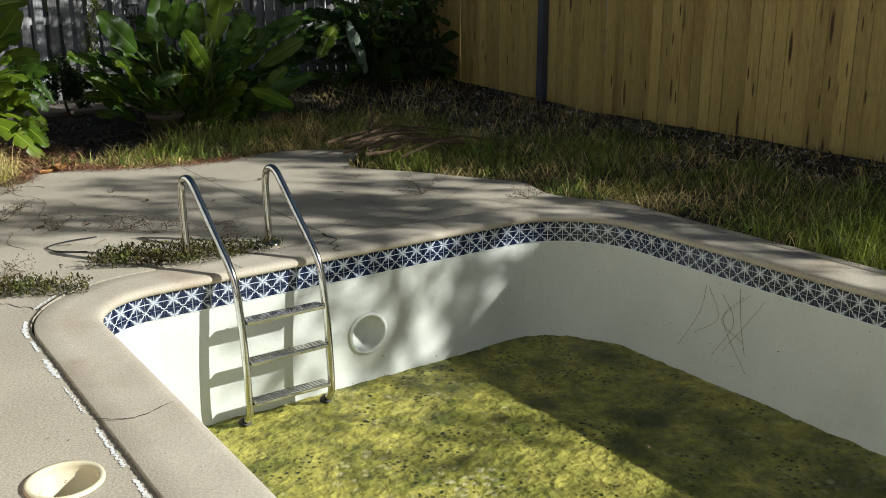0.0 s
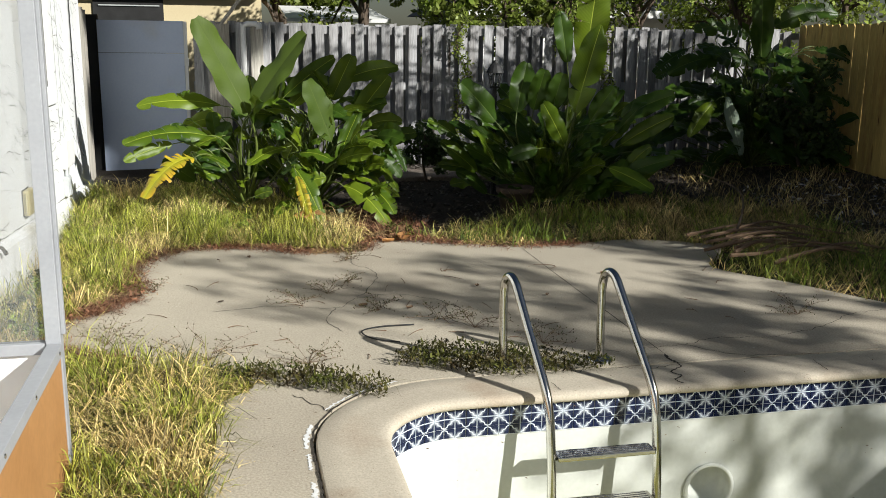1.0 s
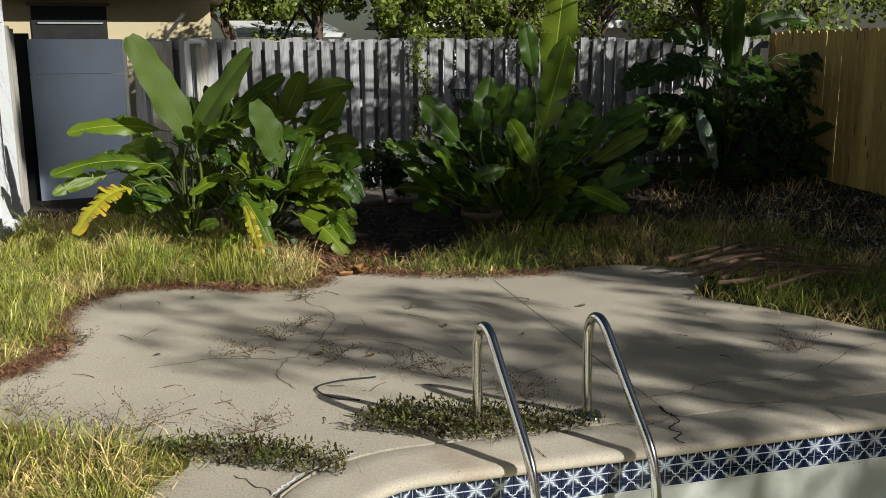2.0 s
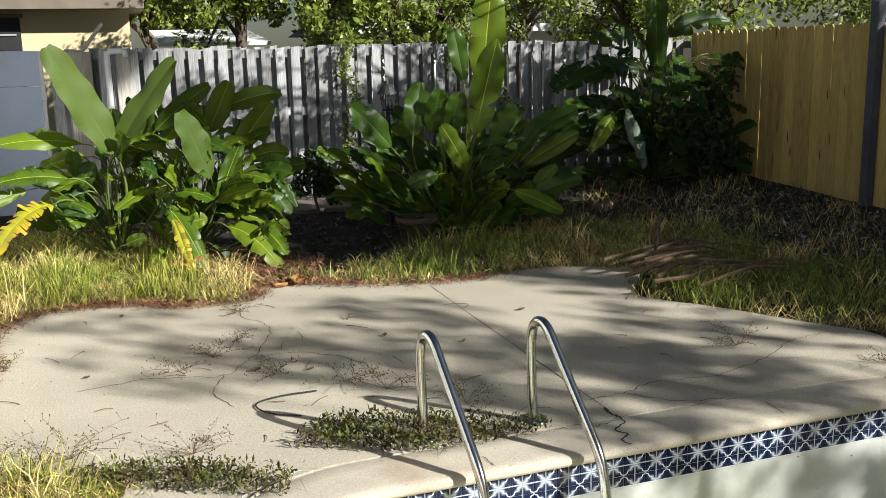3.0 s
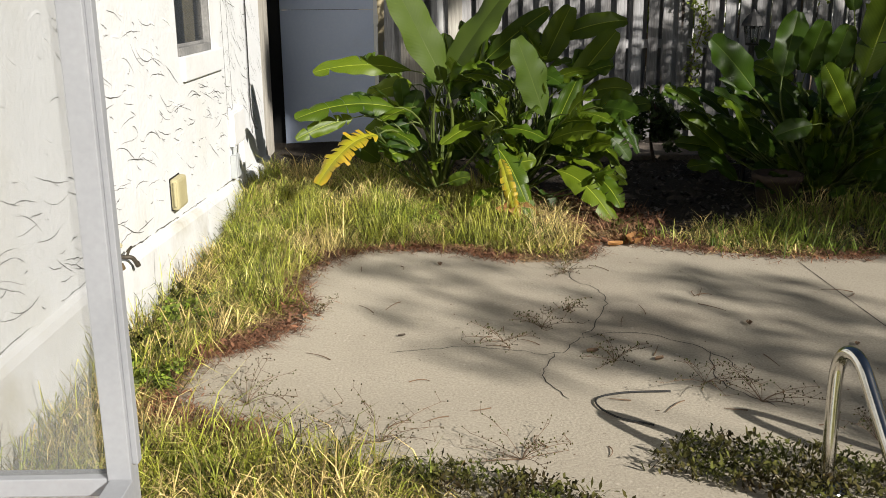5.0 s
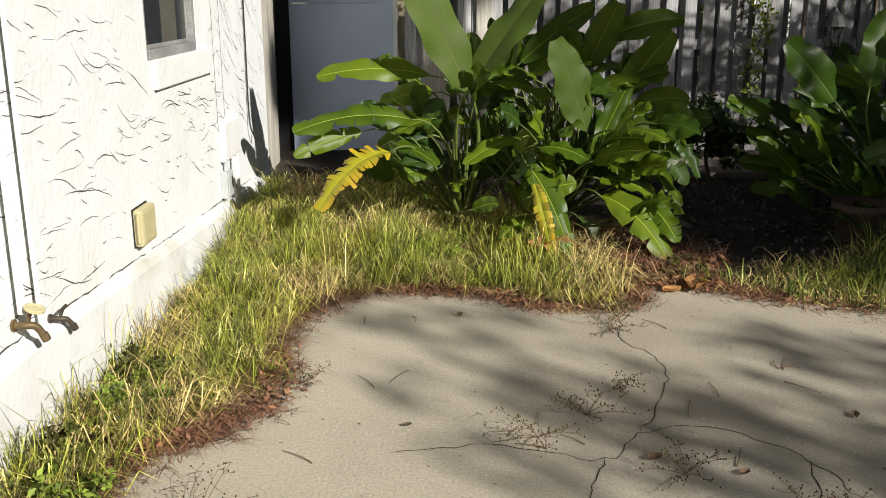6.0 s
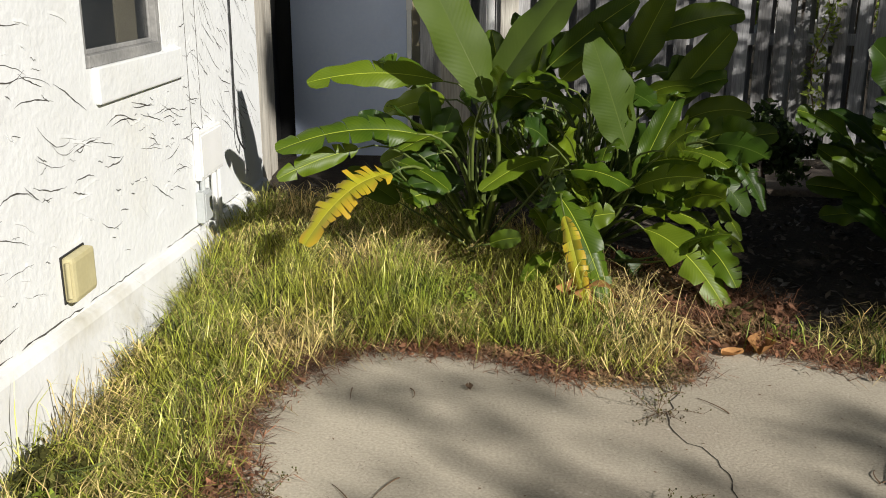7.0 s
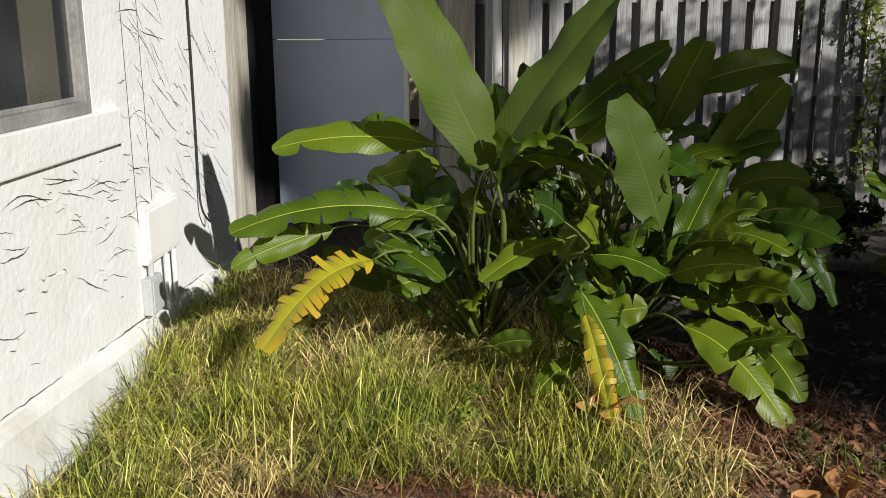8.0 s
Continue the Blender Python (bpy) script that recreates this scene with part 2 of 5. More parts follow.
M["stalk"] = material("leaf_stalk", (0.12, 0.155, 0.03), (0.06, 0.085, 0.02), 0.5, 5, 40, 0.1, 0.002)


def tile_material():
    """Navy glazed tile: a white wavy arm from corner to corner, a pale wash beside it, white rims."""
    m = bpy.data.materials.new("navy_tile")
    m.use_nodes = True
    nt = m.node_tree
    n, l = nt.nodes, nt.links
    p = n["Principled BSDF"]
    p.inputs["Roughness"].default_value = 0.18
    uv = n.new("ShaderNodeUVMap")
    sx = n.new("ShaderNodeSeparateXYZ")
    l.new(uv.outputs[0], sx.inputs[0])

    def mt(op, x, y=0.0):
        t = n.new("ShaderNodeMath")
        t.operation = op
        for i, v in enumerate((x, y)):
            if isinstance(v, (int, float)):
                t.inputs[i].default_value = v
            else:
                l.new(v, t.inputs[i])
        return t.outputs[0]

    def band(v, lo, hi):
        t = n.new("ShaderNodeMapRange")
        t.inputs[1].default_value, t.inputs[2].default_value = lo, hi
        l.new(v, t.inputs[0])
        return t.outputs[0]

    u, v = sx.outputs[0], sx.outputs[1]
    wave = mt("MULTIPLY", mt("SINE", mt("MULTIPLY", mt("ADD", u, v), 9.0)), 0.06)
    diag = mt("ABSOLUTE", mt("ADD", mt("SUBTRACT", u, v), wave))
    arm = band(diag, 0.10, 0.05)
    wash = mt("MULTIPLY", band(diag, 0.38, 0.1), band(mt("ADD", u, v), 1.25, 0.75))
    rim = mt("MAXIMUM", band(u, 0.045, 0.02), band(v, 0.045, 0.02))
    white = mt("MAXIMUM", mt("MAXIMUM", arm, rim), mt("MULTIPLY", wash, 0.55))
    mixer = n.new("ShaderNodeMix")
    mixer.data_type = "RGBA"
    l.new(white, mixer.inputs["Factor"])
    mixer.inputs["A"].default_value, mixer.inputs["B"].default_value = (0.010, 0.016, 0.048, 1), (0.60, 0.65, 0.72, 1)
    l.new(mixer.outputs["Result"], p.inputs["Base Color"])
    return m


M["tile"] = tile_material()


def glass_material(name, tint, alpha):
    m = bpy.data.materials.new(name)
    m.use_nodes = True
    n, l = m.node_tree.nodes, m.node_tree.links
    tr = n.new("ShaderNodeBsdfTransparent")
    ms = n.new("ShaderNodeMixShader")
    ms.inputs[0].default_value = alpha
    p = n["Principled BSDF"]
    p.inputs["Base Color"].default_value = (*tint, 1)
    p.inputs["Roughness"].default_value = 0.1
    l.new(tr.outputs[0], ms.inputs[1])
    l.new(p.outputs[0], ms.inputs[2])
    l.new(ms.outputs[0], n["Material Output"].inputs[0])
    return m


M["litter_pale"] = material("pale_litter", (0.42, 0.42, 0.43), (0.2, 0.19, 0.18), 0.9, 9, 30, 0, islands=0.7, grain=0.4)
# Dark tone of the dirty wall joints and of the shadows painted under trowel lips.
M["grime_and_lip_shade"] = material("grime_and_lip_shade", (0.10, 0.095, 0.085), (0.06, 0.055, 0.05), 0.95, 20, 90, 0)
M["dim"] = material("weathered_window_frame", (0.30, 0.295, 0.285), (0.20, 0.20, 0.195), 0.7, 4, 50, 0.2, 0.002, grain=0.4)
M["screen"] = glass_material("insect_screen", (0.22, 0.23, 0.23), 0.27)
M["pane"] = glass_material("window_glass", (0.04, 0.045, 0.05), 0.42)


# ---- building helpers ----
def part(name, bm, mat, parent=None, label="", smooth=False):
    me = bpy.data.meshes.new(name)
    bm.to_mesh(me)
    bm.free()
    if smooth:
        for f in me.polygons:
            f.use_smooth = True
    for mm in (mat if isinstance(mat, (list, tuple)) else [mat]):
        me.materials.append(mm)
    ob = new(name, me)
    if parent:
        ob.parent = parent
    if label:
        tagged(ob, label)
    return ob


def from_arrays(name, verts, faces, mat, parent=None, label="", smooth=False):
    me = bpy.data.meshes.new(name)
    me.from_pydata([tuple(v) for v in verts], [], [tuple(f) for f in faces])
    if smooth:
        me.polygons.foreach_set("use_smooth", [True] * len(me.polygons))
    me.materials.append(mat)
    ob = new(name, me)
    if parent:
        ob.parent = parent
    if label:
        tagged(ob, label)
    return ob


def thing(name, label, category, at=(0, 0, 0), group="", kind=""):
    return tagged(new(name), label, category, group, kind) if at == (0, 0, 0) else _at(tagged(new(name), label, category, group, kind), at)


def _at(ob, at):
    ob.location = at
    return ob


def box(lo, hi, bm=None, bevel=0.0):
    bm = bm or bmesh.new()
    made = bmesh.ops.create_cube(bm, size=1.0)["verts"]
    for v in made:
        v.co = Vector([lo[i] + (v.co[i] + 0.5) * (hi[i] - lo[i]) for i in range(3)])
    if bevel:
        bmesh.ops.bevel(bm, geom=list({e for v in made for e in v.link_edges}), offset=bevel, segments=2, affect="EDGES", profile=0.6)
    return bm


def tube(points, radius, sides=10, bm=None, taper=None, caps=True):
    """A round tube along points; radius may shrink to taper at its end."""
    bm = bm or bmesh.new()
    pts = [Vector(q) for q in points]
    rings = []
    side = None
    for i, q in enumerate(pts):
        d = (pts[min(i + 1, len(pts) - 1)] - pts[max(i - 1, 0)]).normalized()
        if side is None:
            side = d.orthogonal().normalized()
        side = (side - d * side.dot(d)).normalized()
        up = d.cross(side)
        r = radius if taper is None else radius + (taper - radius) * i / (len(pts) - 1)
        rings.append([bm.verts.new(q + (side * math.cos(2 * math.pi * k / sides) + up * math.sin(2 * math.pi * k / sides)) * r) for k in range(sides)])
    for r0, r1 in zip(rings, rings[1:]):
        for k in range(sides):
            bm.faces.new((r0[k], r0[(k + 1) % sides], r1[(k + 1) % sides], r1[k]))
    if caps:
        bm.faces.new(rings[0][::-1])
        bm.faces.new(rings[-1])
    return bm


def bezier(p0, p1, p2, steps):
    p0, p1, p2 = Vector(p0), Vector(p1), Vector(p2)
    return [p0 * (1 - t) ** 2 + p1 * 2 * t * (1 - t) + p2 * t * t for t in (i / steps for i in range(steps + 1))]


def smooth_line(points, steps=6):
    """A Catmull-Rom line through points."""
    p = [Vector(q) for q in points]
    p = [p[0] * 2 - p[1]] + p + [p[-1] * 2 - p[-2]]
    out = []
    for i in range(1, len(p) - 2):
        a, b, c, d = p[i - 1:i + 3]
        for s in range(steps):
            t = s / steps
            out.append(0.5 * ((2 * b) + (c - a) * t + (2 * a - 5 * b + 4 * c - d) * t * t + (3 * b - a - 3 * c + d) * t ** 3))
    return out + [p[-2]]


def lathe(profile, sides=24, at=(0, 0, 0)):
    bm = bmesh.new()
    rings = [[bm.verts.new((at[0] + r * math.cos(2 * math.pi * k / sides), at[1] + r * math.sin(2 * math.pi * k / sides), at[2] + z)) for k in range(sides)] for r, z in profile]
    for r0, r1 in zip(rings, rings[1:]):
        for k in range(sides):
            bm.faces.new((r0[k], r0[(k + 1) % sides], r1[(k + 1) % sides], r1[k]))
    return bm


def inside(poly, x, y):
    """Whether the points lie in the polygon; x and y are arrays."""
    hit = np.zeros(len(x), bool)
    j = len(poly) - 1
    for i in range(len(poly)):
        (xi, yi), (xj, yj) = poly[i], poly[j]
        if yi != yj:
            hit ^= ((yi > y) != (yj > y)) & (x < (xj - xi) * (y - yi) / (yj - yi) + xi)
        j = i
    return hit


# ---- pool, deck and ground ----
POOL = (-1.225, 2.275, 0.6, 9.225)      # tile face: west, east, south, north
FLOOR_Z = -0.905


def pool_line(off):
    """The pool's outline, off metres outside its tile face, anticlockwise, with rounded corners."""
    x0, x1, y0, y1 = POOL
    out = []
    for cx, cy, r, a0 in ((x1 - 0.62, y1 - 0.62, 0.62, 0), (x0 + 0.42, y1 - 0.42, 0.42, 90), (x0 + 0.5, y0 + 0.5, 0.5, 180), (x1 - 0.5, y0 + 0.5, 0.5, 270)):
        for k in range(15):
            a = radians(a0 + 90 * k / 14)
            out.append((cx + (r + off) * math.cos(a), cy + (r + off) * math.sin(a)))
    return out


def sweep(profile, bm=None):
    """A profile of (offset, z) swept round the pool's outline."""
    bm = bm or bmesh.new()
    rings = [[bm.verts.new((x, y, z)) for x, y in pool_line(o)] for o, z in profile]
    n = len(rings[0])
    for r0, r1 in zip(rings, rings[1:]):
        for k in range(n):
            bm.faces.new((r0[k], r0[(k + 1) % n], r1[(k + 1) % n], r1[k]))
    return bm


DECK = [(-2.55, -3.0), (-2.55, 7.35), (-2.22, 7.65), (-1.98, 8.3), (-1.9, 9.0), (-1.92, 9.33), (-1.73, 9.62), (-2.15, 9.88), (-2.5, 10.05), (-2.85, 10.3), (-2.88, 10.8),
        (-2.67, 11.05), (-2.47, 11.38), (-2.56, 11.7), (-2.58, 12.07), (-2.34, 12.65), (-1.97, 12.77), (-1.6, 12.7), (-1.24, 12.5), (-0.88, 12.51), (-0.76, 12.82),
        (-0.47, 12.88), (0.2, 12.5), (0.9, 12.42), (1.53, 12.5), (2.1, 12.18), (1.95, 11.85), (1.69, 11.45), (2.0, 10.95), (2.3, 10.4), (2.48, 10.05),
        (2.38, 9.6), (2.62, 9.05), (2.63, 8.6), (2.62, 0.4), (2.62, -3.0)]
DECK = [(q.x, q.y) for q in smooth_line([(x, y, 0) for x, y in DECK], 4)]
SKIMMER = (-1.735, 7.37)


def deck_sheet():
    bm = bmesh.new()

    def loop(pts):
        vs = [bm.verts.new((x, y, 0)) for x, y in pts]
        return [bm.edges.new((vs[i], vs[(i + 1) % len(vs)])) for i in range(len(vs))]

    hole = [(SKIMMER[0] + 0.118 * math.cos(a), SKIMMER[1] + 0.118 * math.sin(a)) for a in (2 * math.pi * k / 28 for k in range(28))]
    edges = loop(DECK) + loop(pool_line(0.292)) + loop(hole)
    bmesh.ops.triangle_fill(bm, use_beauty=True, edges=edges)
    top = list(bm.faces)
    for f in top:
        if f.normal.z < 0:
            f.normal_flip()
    down = bmesh.ops.extrude_face_region(bm, geom=top)
    for v in (g for g in down["geom"] if isinstance(g, bmesh.types.BMVert)):
        v.co.z -= 0.11
    bmesh.ops.recalc_face_normals(bm, faces=bm.faces[:])
    return bm


deck = tagged(part("pavement", deck_sheet(), M["deck"]), "weathered tan concrete pool deck with cracks and weeds", "pavement", kind="structure")


def ground_height(x, y):
    return -0.035 + 0.17 * np.clip((y - 12.5) / 3.5, 0, 1) + 0.06 * np.clip((x - 3.0) / 2.5, 0, 1) - 0.03 * np.clip((12.0 - y) / 3, 0, 1) * np.clip((x + 2.9) / 0.4, 0, 1)


def ground_sheet():
    xs = np.concatenate([[-900, -200, -60, -20], np.arange(-8, 9.01, 0.25), [14, 24, 60, 200, 900]])
    ys = np.concatenate([[-900, -200, -60, -20], np.arange(-5, 20.01, 0.25), [26, 40, 80, 250, 900]])
    verts, faces = [], []
    for y in ys:
        for x in xs:
            near = abs(x) < 8.5 and -5 < y < 20
            bump = 0.02 * noise.noise((x * 1.7, y * 1.7, 0)) if near else 0.0
            verts.append((x, y, float(ground_height(x, y)) + bump))
    nx = len(xs)
    for j in range(len(ys) - 1):
        for i in range(nx - 1):
            cx, cy = (xs[i] + xs[i + 1]) / 2, (ys[j] + ys[j + 1]) / 2
            if -1.4 < cx < 2.5 and 0.4 < cy < 9.4:
                continue
            if abs(cx - SKIMMER[0]) < 0.3 and abs(cy - SKIMMER[1]) < 0.3:
                continue
            faces.append((j * nx + i, j * nx + i + 1, (j + 1) * nx + i + 1, (j + 1) * nx + i))
    return verts, faces


# under the deck the sheet lies lower than the slab's top
gv, gf = ground_sheet()
gx, gy = np.array([v[0] for v in gv]), np.array([v[1] for v in gv])
under = inside(DECK, gx, gy)
gv = [(x, y, min(z, -0.06) if u else z) for (x, y, z), u in zip(gv, under)]
ground = tagged(from_arrays("ground", gv, gf, M["soil"], smooth=True), "bare dark soil yard littered with dead leaves", "ground", kind="structure")

pool = thing("swimming_pool", "drained in-ground pool with white plaster and algae floor", "swimming pool", kind="structure")
NX, NZ, NR = 0.515, -0.58, 0.122   # light niche in the north wall


def pool_wall():
    """The plastered wall, with the round niche cut through its north side."""
    bm = sweep([(0.035, -0.045), (0.0, -0.05), (0.0, -0.19), (0.004, -0.194), (0.0, -0.30), (0.0, -0.80), (-0.008, FLOOR_Z - 0.04), (-0.03, FLOOR_Z - 0.06)])
    for f in list(bm.faces):
        c = f.calc_center_median()
        if c.y > POOL[3] - 0.02 and f.calc_area() > 0.3 and -0.7 < c.z < -0.4:
            edges = list(f.edges)
            bm.faces.remove(f)
            ring = [bm.verts.new((NX + NR * math.cos(2 * math.pi * k / 30), POOL[3], NZ + NR * math.sin(2 * math.pi * k / 30))) for k in range(30)]
            edges += [bm.edges.new((ring[k], ring[(k + 1) % 30])) for k in range(30)]
            bmesh.ops.triangle_fill(bm, use_beauty=True, edges=edges)
            break
    return bm


part("wall", pool_wall(), M["plaster"], pool, "white plaster wall")


def floor_mesh():
    x0, x1, y0, y1 = POOL
    n, m = 90, 200
    verts, faces = [], []
    for j in range(m + 1):
        for i in range(n + 1):
            x, y = x0 - 0.05 + (x1 - x0 + 0.1) * i / n, y0 - 0.05 + (y1 - y0 + 0.1) * j / m
            z = FLOOR_Z + 0.012 * noise.noise((x * 2, y * 2, 3)) + 0.012 * noise.noise((x * 8, y * 8, 5)) + 0.008 * noise.noise((x * 25, y * 25, 7))
            verts.append((x, y, z))
    for j in range(m):
        for i in range(n):
            a = j * (n + 1) + i
            faces.append((a, a + 1, a + n + 2, a + n + 1))
    return verts, faces


part_floor = from_arrays("floor", *floor_mesh(), M["algae"], pool, "floor covered in yellow-green algae sludge", True)
coping = tagged(part("coping", sweep([(0.04, -0.05), (-0.01, -0.05), (-0.028, -0.042), (-0.036, -0.026), (-0.03, -0.010), (-0.014, 0.0), (0.012, 0.004), (0.05, 0.002),
                                        (0.17, 0.003), (0.272, 0.0), (0.279, -0.004), (0.279, -0.12)]), M["coping"], smooth=True),
                "rounded tan concrete pool coping with fine cracks", "coping", kind="structure")


# ---- house ----
WALL_X = -3.24
house = thing("house", "single-storey house with rough white stucco wall", "house")


def stucco_wall():
    """The long wall with a window opening through it, as a grid of blocks."""
    bm = bmesh.new()
    x0, x1 = WALL_X - 0.2, WALL_X
    for lo, hi in (((-4.0, 0), (12.58, 3.0)), ((13.50, 0), (15.42, 3.0)), ((12.58, 0), (13.50, 1.235)), ((12.58, 2.2), (13.50, 3.0))):
        box((x0, lo[0], lo[1] - 0.1), (x1, hi[0], hi[1]), bm)
    bmesh.ops.remove_doubles(bm, verts=bm.verts[:], dist=0.0005)
    return bm


house_wall = part("wall", stucco_wall(), M["stucco"], house, "white stucco with trowel ridges")
part("wall", box((-9.0, 15.22, -0.1), (WALL_X - 0.2, 15.42, 3.0)), M["stucco"], house)
part("roof", box((-9.5, -4.3, 3.0), (WALL_X + 0.12, 15.4, 3.15)), M["roof"], house)


def plinth():
    bm = bmesh.new()
    rows = []
    for y, top in ((-4.0, 0.37), (11.0, 0.37), (12.6, 0.285), (13.7, 0.23), (15.42, 0.18)):
        rows.append([bm.verts.new(q) for q in ((WALL_X - 0.02, y, top + 0.02), (WALL_X + 0.028, y, top), (WALL_X + 0.04, y, top - 0.03), (WALL_X + 0.06, y, -0.15))])
    for r0, r1 in zip(rows, rows[1:]):
        for k in range(3):
            bm.faces.new((r0[k], r0[k + 1], r1[k + 1], r1[k]))
    return bm


part("plinth", plinth(), M["plinth"], house, "stained white plinth")
window_part = part("window", box((WALL_X - 0.06, 12.58, 1.237), (WALL_X - 0.004, 12.61, 2.2), bevel=0.004), M["dim"], house, "grey framed sash window with dark glass")
for lo, hi in (((-0.06, 13.45, 1.237), (-0.004, 13.50, 2.2)), ((-0.06, 12.61, 2.15), (-0.004, 13.45, 2.2)), ((-0.07, 12.61, 1.237), (0.006, 13.45, 1.285)), ((-0.055, 13.425, 1.285), (-0.03, 13.45, 2.15)), ((-0.052, 12.61, 1.285), (-0.028, 13.425, 1.305))):
    part("frame", box((WALL_X + lo[0], lo[1], lo[2]), (WALL_X + hi[0], hi[1], hi[2]), bevel=0.004), M["dim"], window_part)
part("pane", box((WALL_X - 0.045, 12.61, 1.305), (WALL_X - 0.039, 13.425, 2.15)), M["pane"], window_part)
part("blind", box((WALL_X - 0.10, 13.17, 1.24), (WALL_X - 0.09, 13.42, 2.16)), M["cream"], window_part, "cream curtain")
# Flat black sheet stands in for the darkness of the room behind the glass.
part("backing", box((WALL_X - 0.6, 12.4, 1.0), (WALL_X - 0.55, 13.8, 2.4)), M["black"], house, "black sheet standing in for the unlit room")
part("sill", box((WALL_X - 0.01, 12.64, 1.085), (WALL_X + 0.024, 13.73, 1.236), bevel=0.008), M["stucco"], house, "white stucco window sill")


def ridges(count, y0, y1, z0, z1):
    """Lips left by the trowel: thin curved slivers standing proud of the wall."""
    rng = np.random.default_rng(5)
    verts, faces = [], []
    for _ in range(count):
        y, z = rng.uniform(y0, y1), rng.uniform(z0, z1)
        if 12.45 < y < 13.8 and z > 1.03:
            continue
        size = rng.uniform(0.05, 0.20)
        tilt = radians(rng.normal(-16, 16)) if y < 13.95 else radians(rng.normal(-38, 16))
        bend = rng.normal(0, 0.10) * size
        proud = rng.uniform(0.001, 0.003)
        n = 6
        base = len(verts)
        for k in range(n + 1):
            s = k / n - 0.5
            yy = y + s * size * math.cos(tilt)
            zz = z + s * size * math.sin(tilt) + bend * (1 - 4 * s * s) + rng.normal(0, 0.0016)
            f = math.sqrt(max(0.0, 1 - 4 * s * s)) * proud
            verts += [(WALL_X - 0.001, yy, zz + 0.02), (WALL_X + f, yy, zz + 0.001), (WALL_X - 0.001, yy, zz - 0.002)]
        for k in range(n):
            a = base + 3 * k
            faces += [(a, a + 3, a + 4, a + 1), (a + 1, a + 4, a + 5, a + 2)]
    return verts, faces


tagged(from_arrays("trowel_relief", *ridges(190, 9.0, 15.4, 0.40, 2.4), M["stucco"], house, "trowel ridges in the stucco"), kind="stuff")


def lip_shadows(count, y0, y1, z0, z1):
    """Thin dark slivers painted as the shadows under the trowel lips, pointed at both ends."""
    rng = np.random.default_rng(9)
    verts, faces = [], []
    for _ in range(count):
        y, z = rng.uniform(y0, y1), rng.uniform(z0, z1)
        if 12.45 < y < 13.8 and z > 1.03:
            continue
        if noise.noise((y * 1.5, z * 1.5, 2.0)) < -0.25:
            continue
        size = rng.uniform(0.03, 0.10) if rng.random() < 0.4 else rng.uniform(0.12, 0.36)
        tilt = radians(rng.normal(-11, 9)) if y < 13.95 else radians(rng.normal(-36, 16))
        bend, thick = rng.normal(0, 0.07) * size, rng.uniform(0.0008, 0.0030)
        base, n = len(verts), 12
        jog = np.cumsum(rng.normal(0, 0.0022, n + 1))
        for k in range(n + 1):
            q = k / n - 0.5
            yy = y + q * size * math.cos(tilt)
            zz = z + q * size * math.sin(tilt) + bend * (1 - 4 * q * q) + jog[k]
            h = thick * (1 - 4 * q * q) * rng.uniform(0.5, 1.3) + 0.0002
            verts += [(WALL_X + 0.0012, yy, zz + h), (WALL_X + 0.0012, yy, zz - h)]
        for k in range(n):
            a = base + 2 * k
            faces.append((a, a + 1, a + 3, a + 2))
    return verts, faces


def plinth_joint():
    """The dirty, broken joint where the stucco meets the plinth."""
    rng = np.random.default_rng(19)
    tops = ((9.0, 0.37), (11.0, 0.37), (12.6, 0.285), (13.7, 0.23), (15.3, 0.185))
    verts, faces, y = [], [], 9.0
    while y < 15.1:
        run = rng.uniform(0.12, 0.9)
        base, n = len(verts), max(3, int(run / 0.04))
        for k in range(n + 1):
            yy = y + run * k / n
            zz = float(np.interp(yy, [q[0] for q in tops], [q[1] for q in tops])) + 0.028 + rng.normal(0, 0.0025)
            h = rng.uniform(0.0008, 0.0045) * (0.25 if k in (0, n) else 1)
            verts += [(WALL_X + 0.0014, yy, zz + h), (WALL_X + 0.0014, yy, zz - h)]
        faces += [(base + 2 * k, base + 2 * k + 1, base + 2 * k + 3, base + 2 * k + 2) for k in range(n)]
        y += run + rng.uniform(0.02, 0.5)
    return verts, faces


tagged(from_arrays("joint_crack", *plinth_joint(), M["grime_and_lip_shade"], house, "dirty joint above the plinth"), kind="stuff")
tagged(from_arrays("crevice", *lip_shadows(900, 9.0, 15.4, 0.40, 2.4), M["grime_and_lip_shade"], house, "dark crevices in the stucco"), kind="stuff")
for yy, zz, hh in ((14.05, 1.6, 1.0), (13.86, 1.45, 0.75)):
    part("seam", box((WALL_X - 0.001, yy - 0.002, zz - hh), (WALL_X + 0.0016, yy + 0.002, zz + 0.9)), M["grime_and_lip_shade"], house, "hairline joint")

wall_box = thing("meter_box", "white painted utility box on the stucco wall", "utility box")
part("body", box((WALL_X, 13.86, 0.50), (WALL_X + 0.035, 14.30, 0.765), bevel=0.008), M["white"], wall_box)
part("cover", box((WALL_X + 0.035, 13.88, 0.52), (WALL_X + 0.042, 14.28, 0.745), bevel=0.003), M["white"], wall_box)
grey_box = thing("junction_box", "small grey electrical box on the wall", "junction box")
part("body", box((WALL_X, 13.84, 0.265), (WALL_X + 0.045, 13.98, 0.44), bevel=0.006), M["grey_box"], grey_box)
part("lid", box((WALL_X + 0.045, 13.85, 0.275), (WALL_X + 0.053, 13.97, 0.43), bevel=0.004), M["grey_box"], grey_box)
part("conduit", tube([(WALL_X + 0.022, 13.91, 0.438), (WALL_X + 0.022, 13.91, 0.502)], 0.014), M["grey_box"], grey_box)
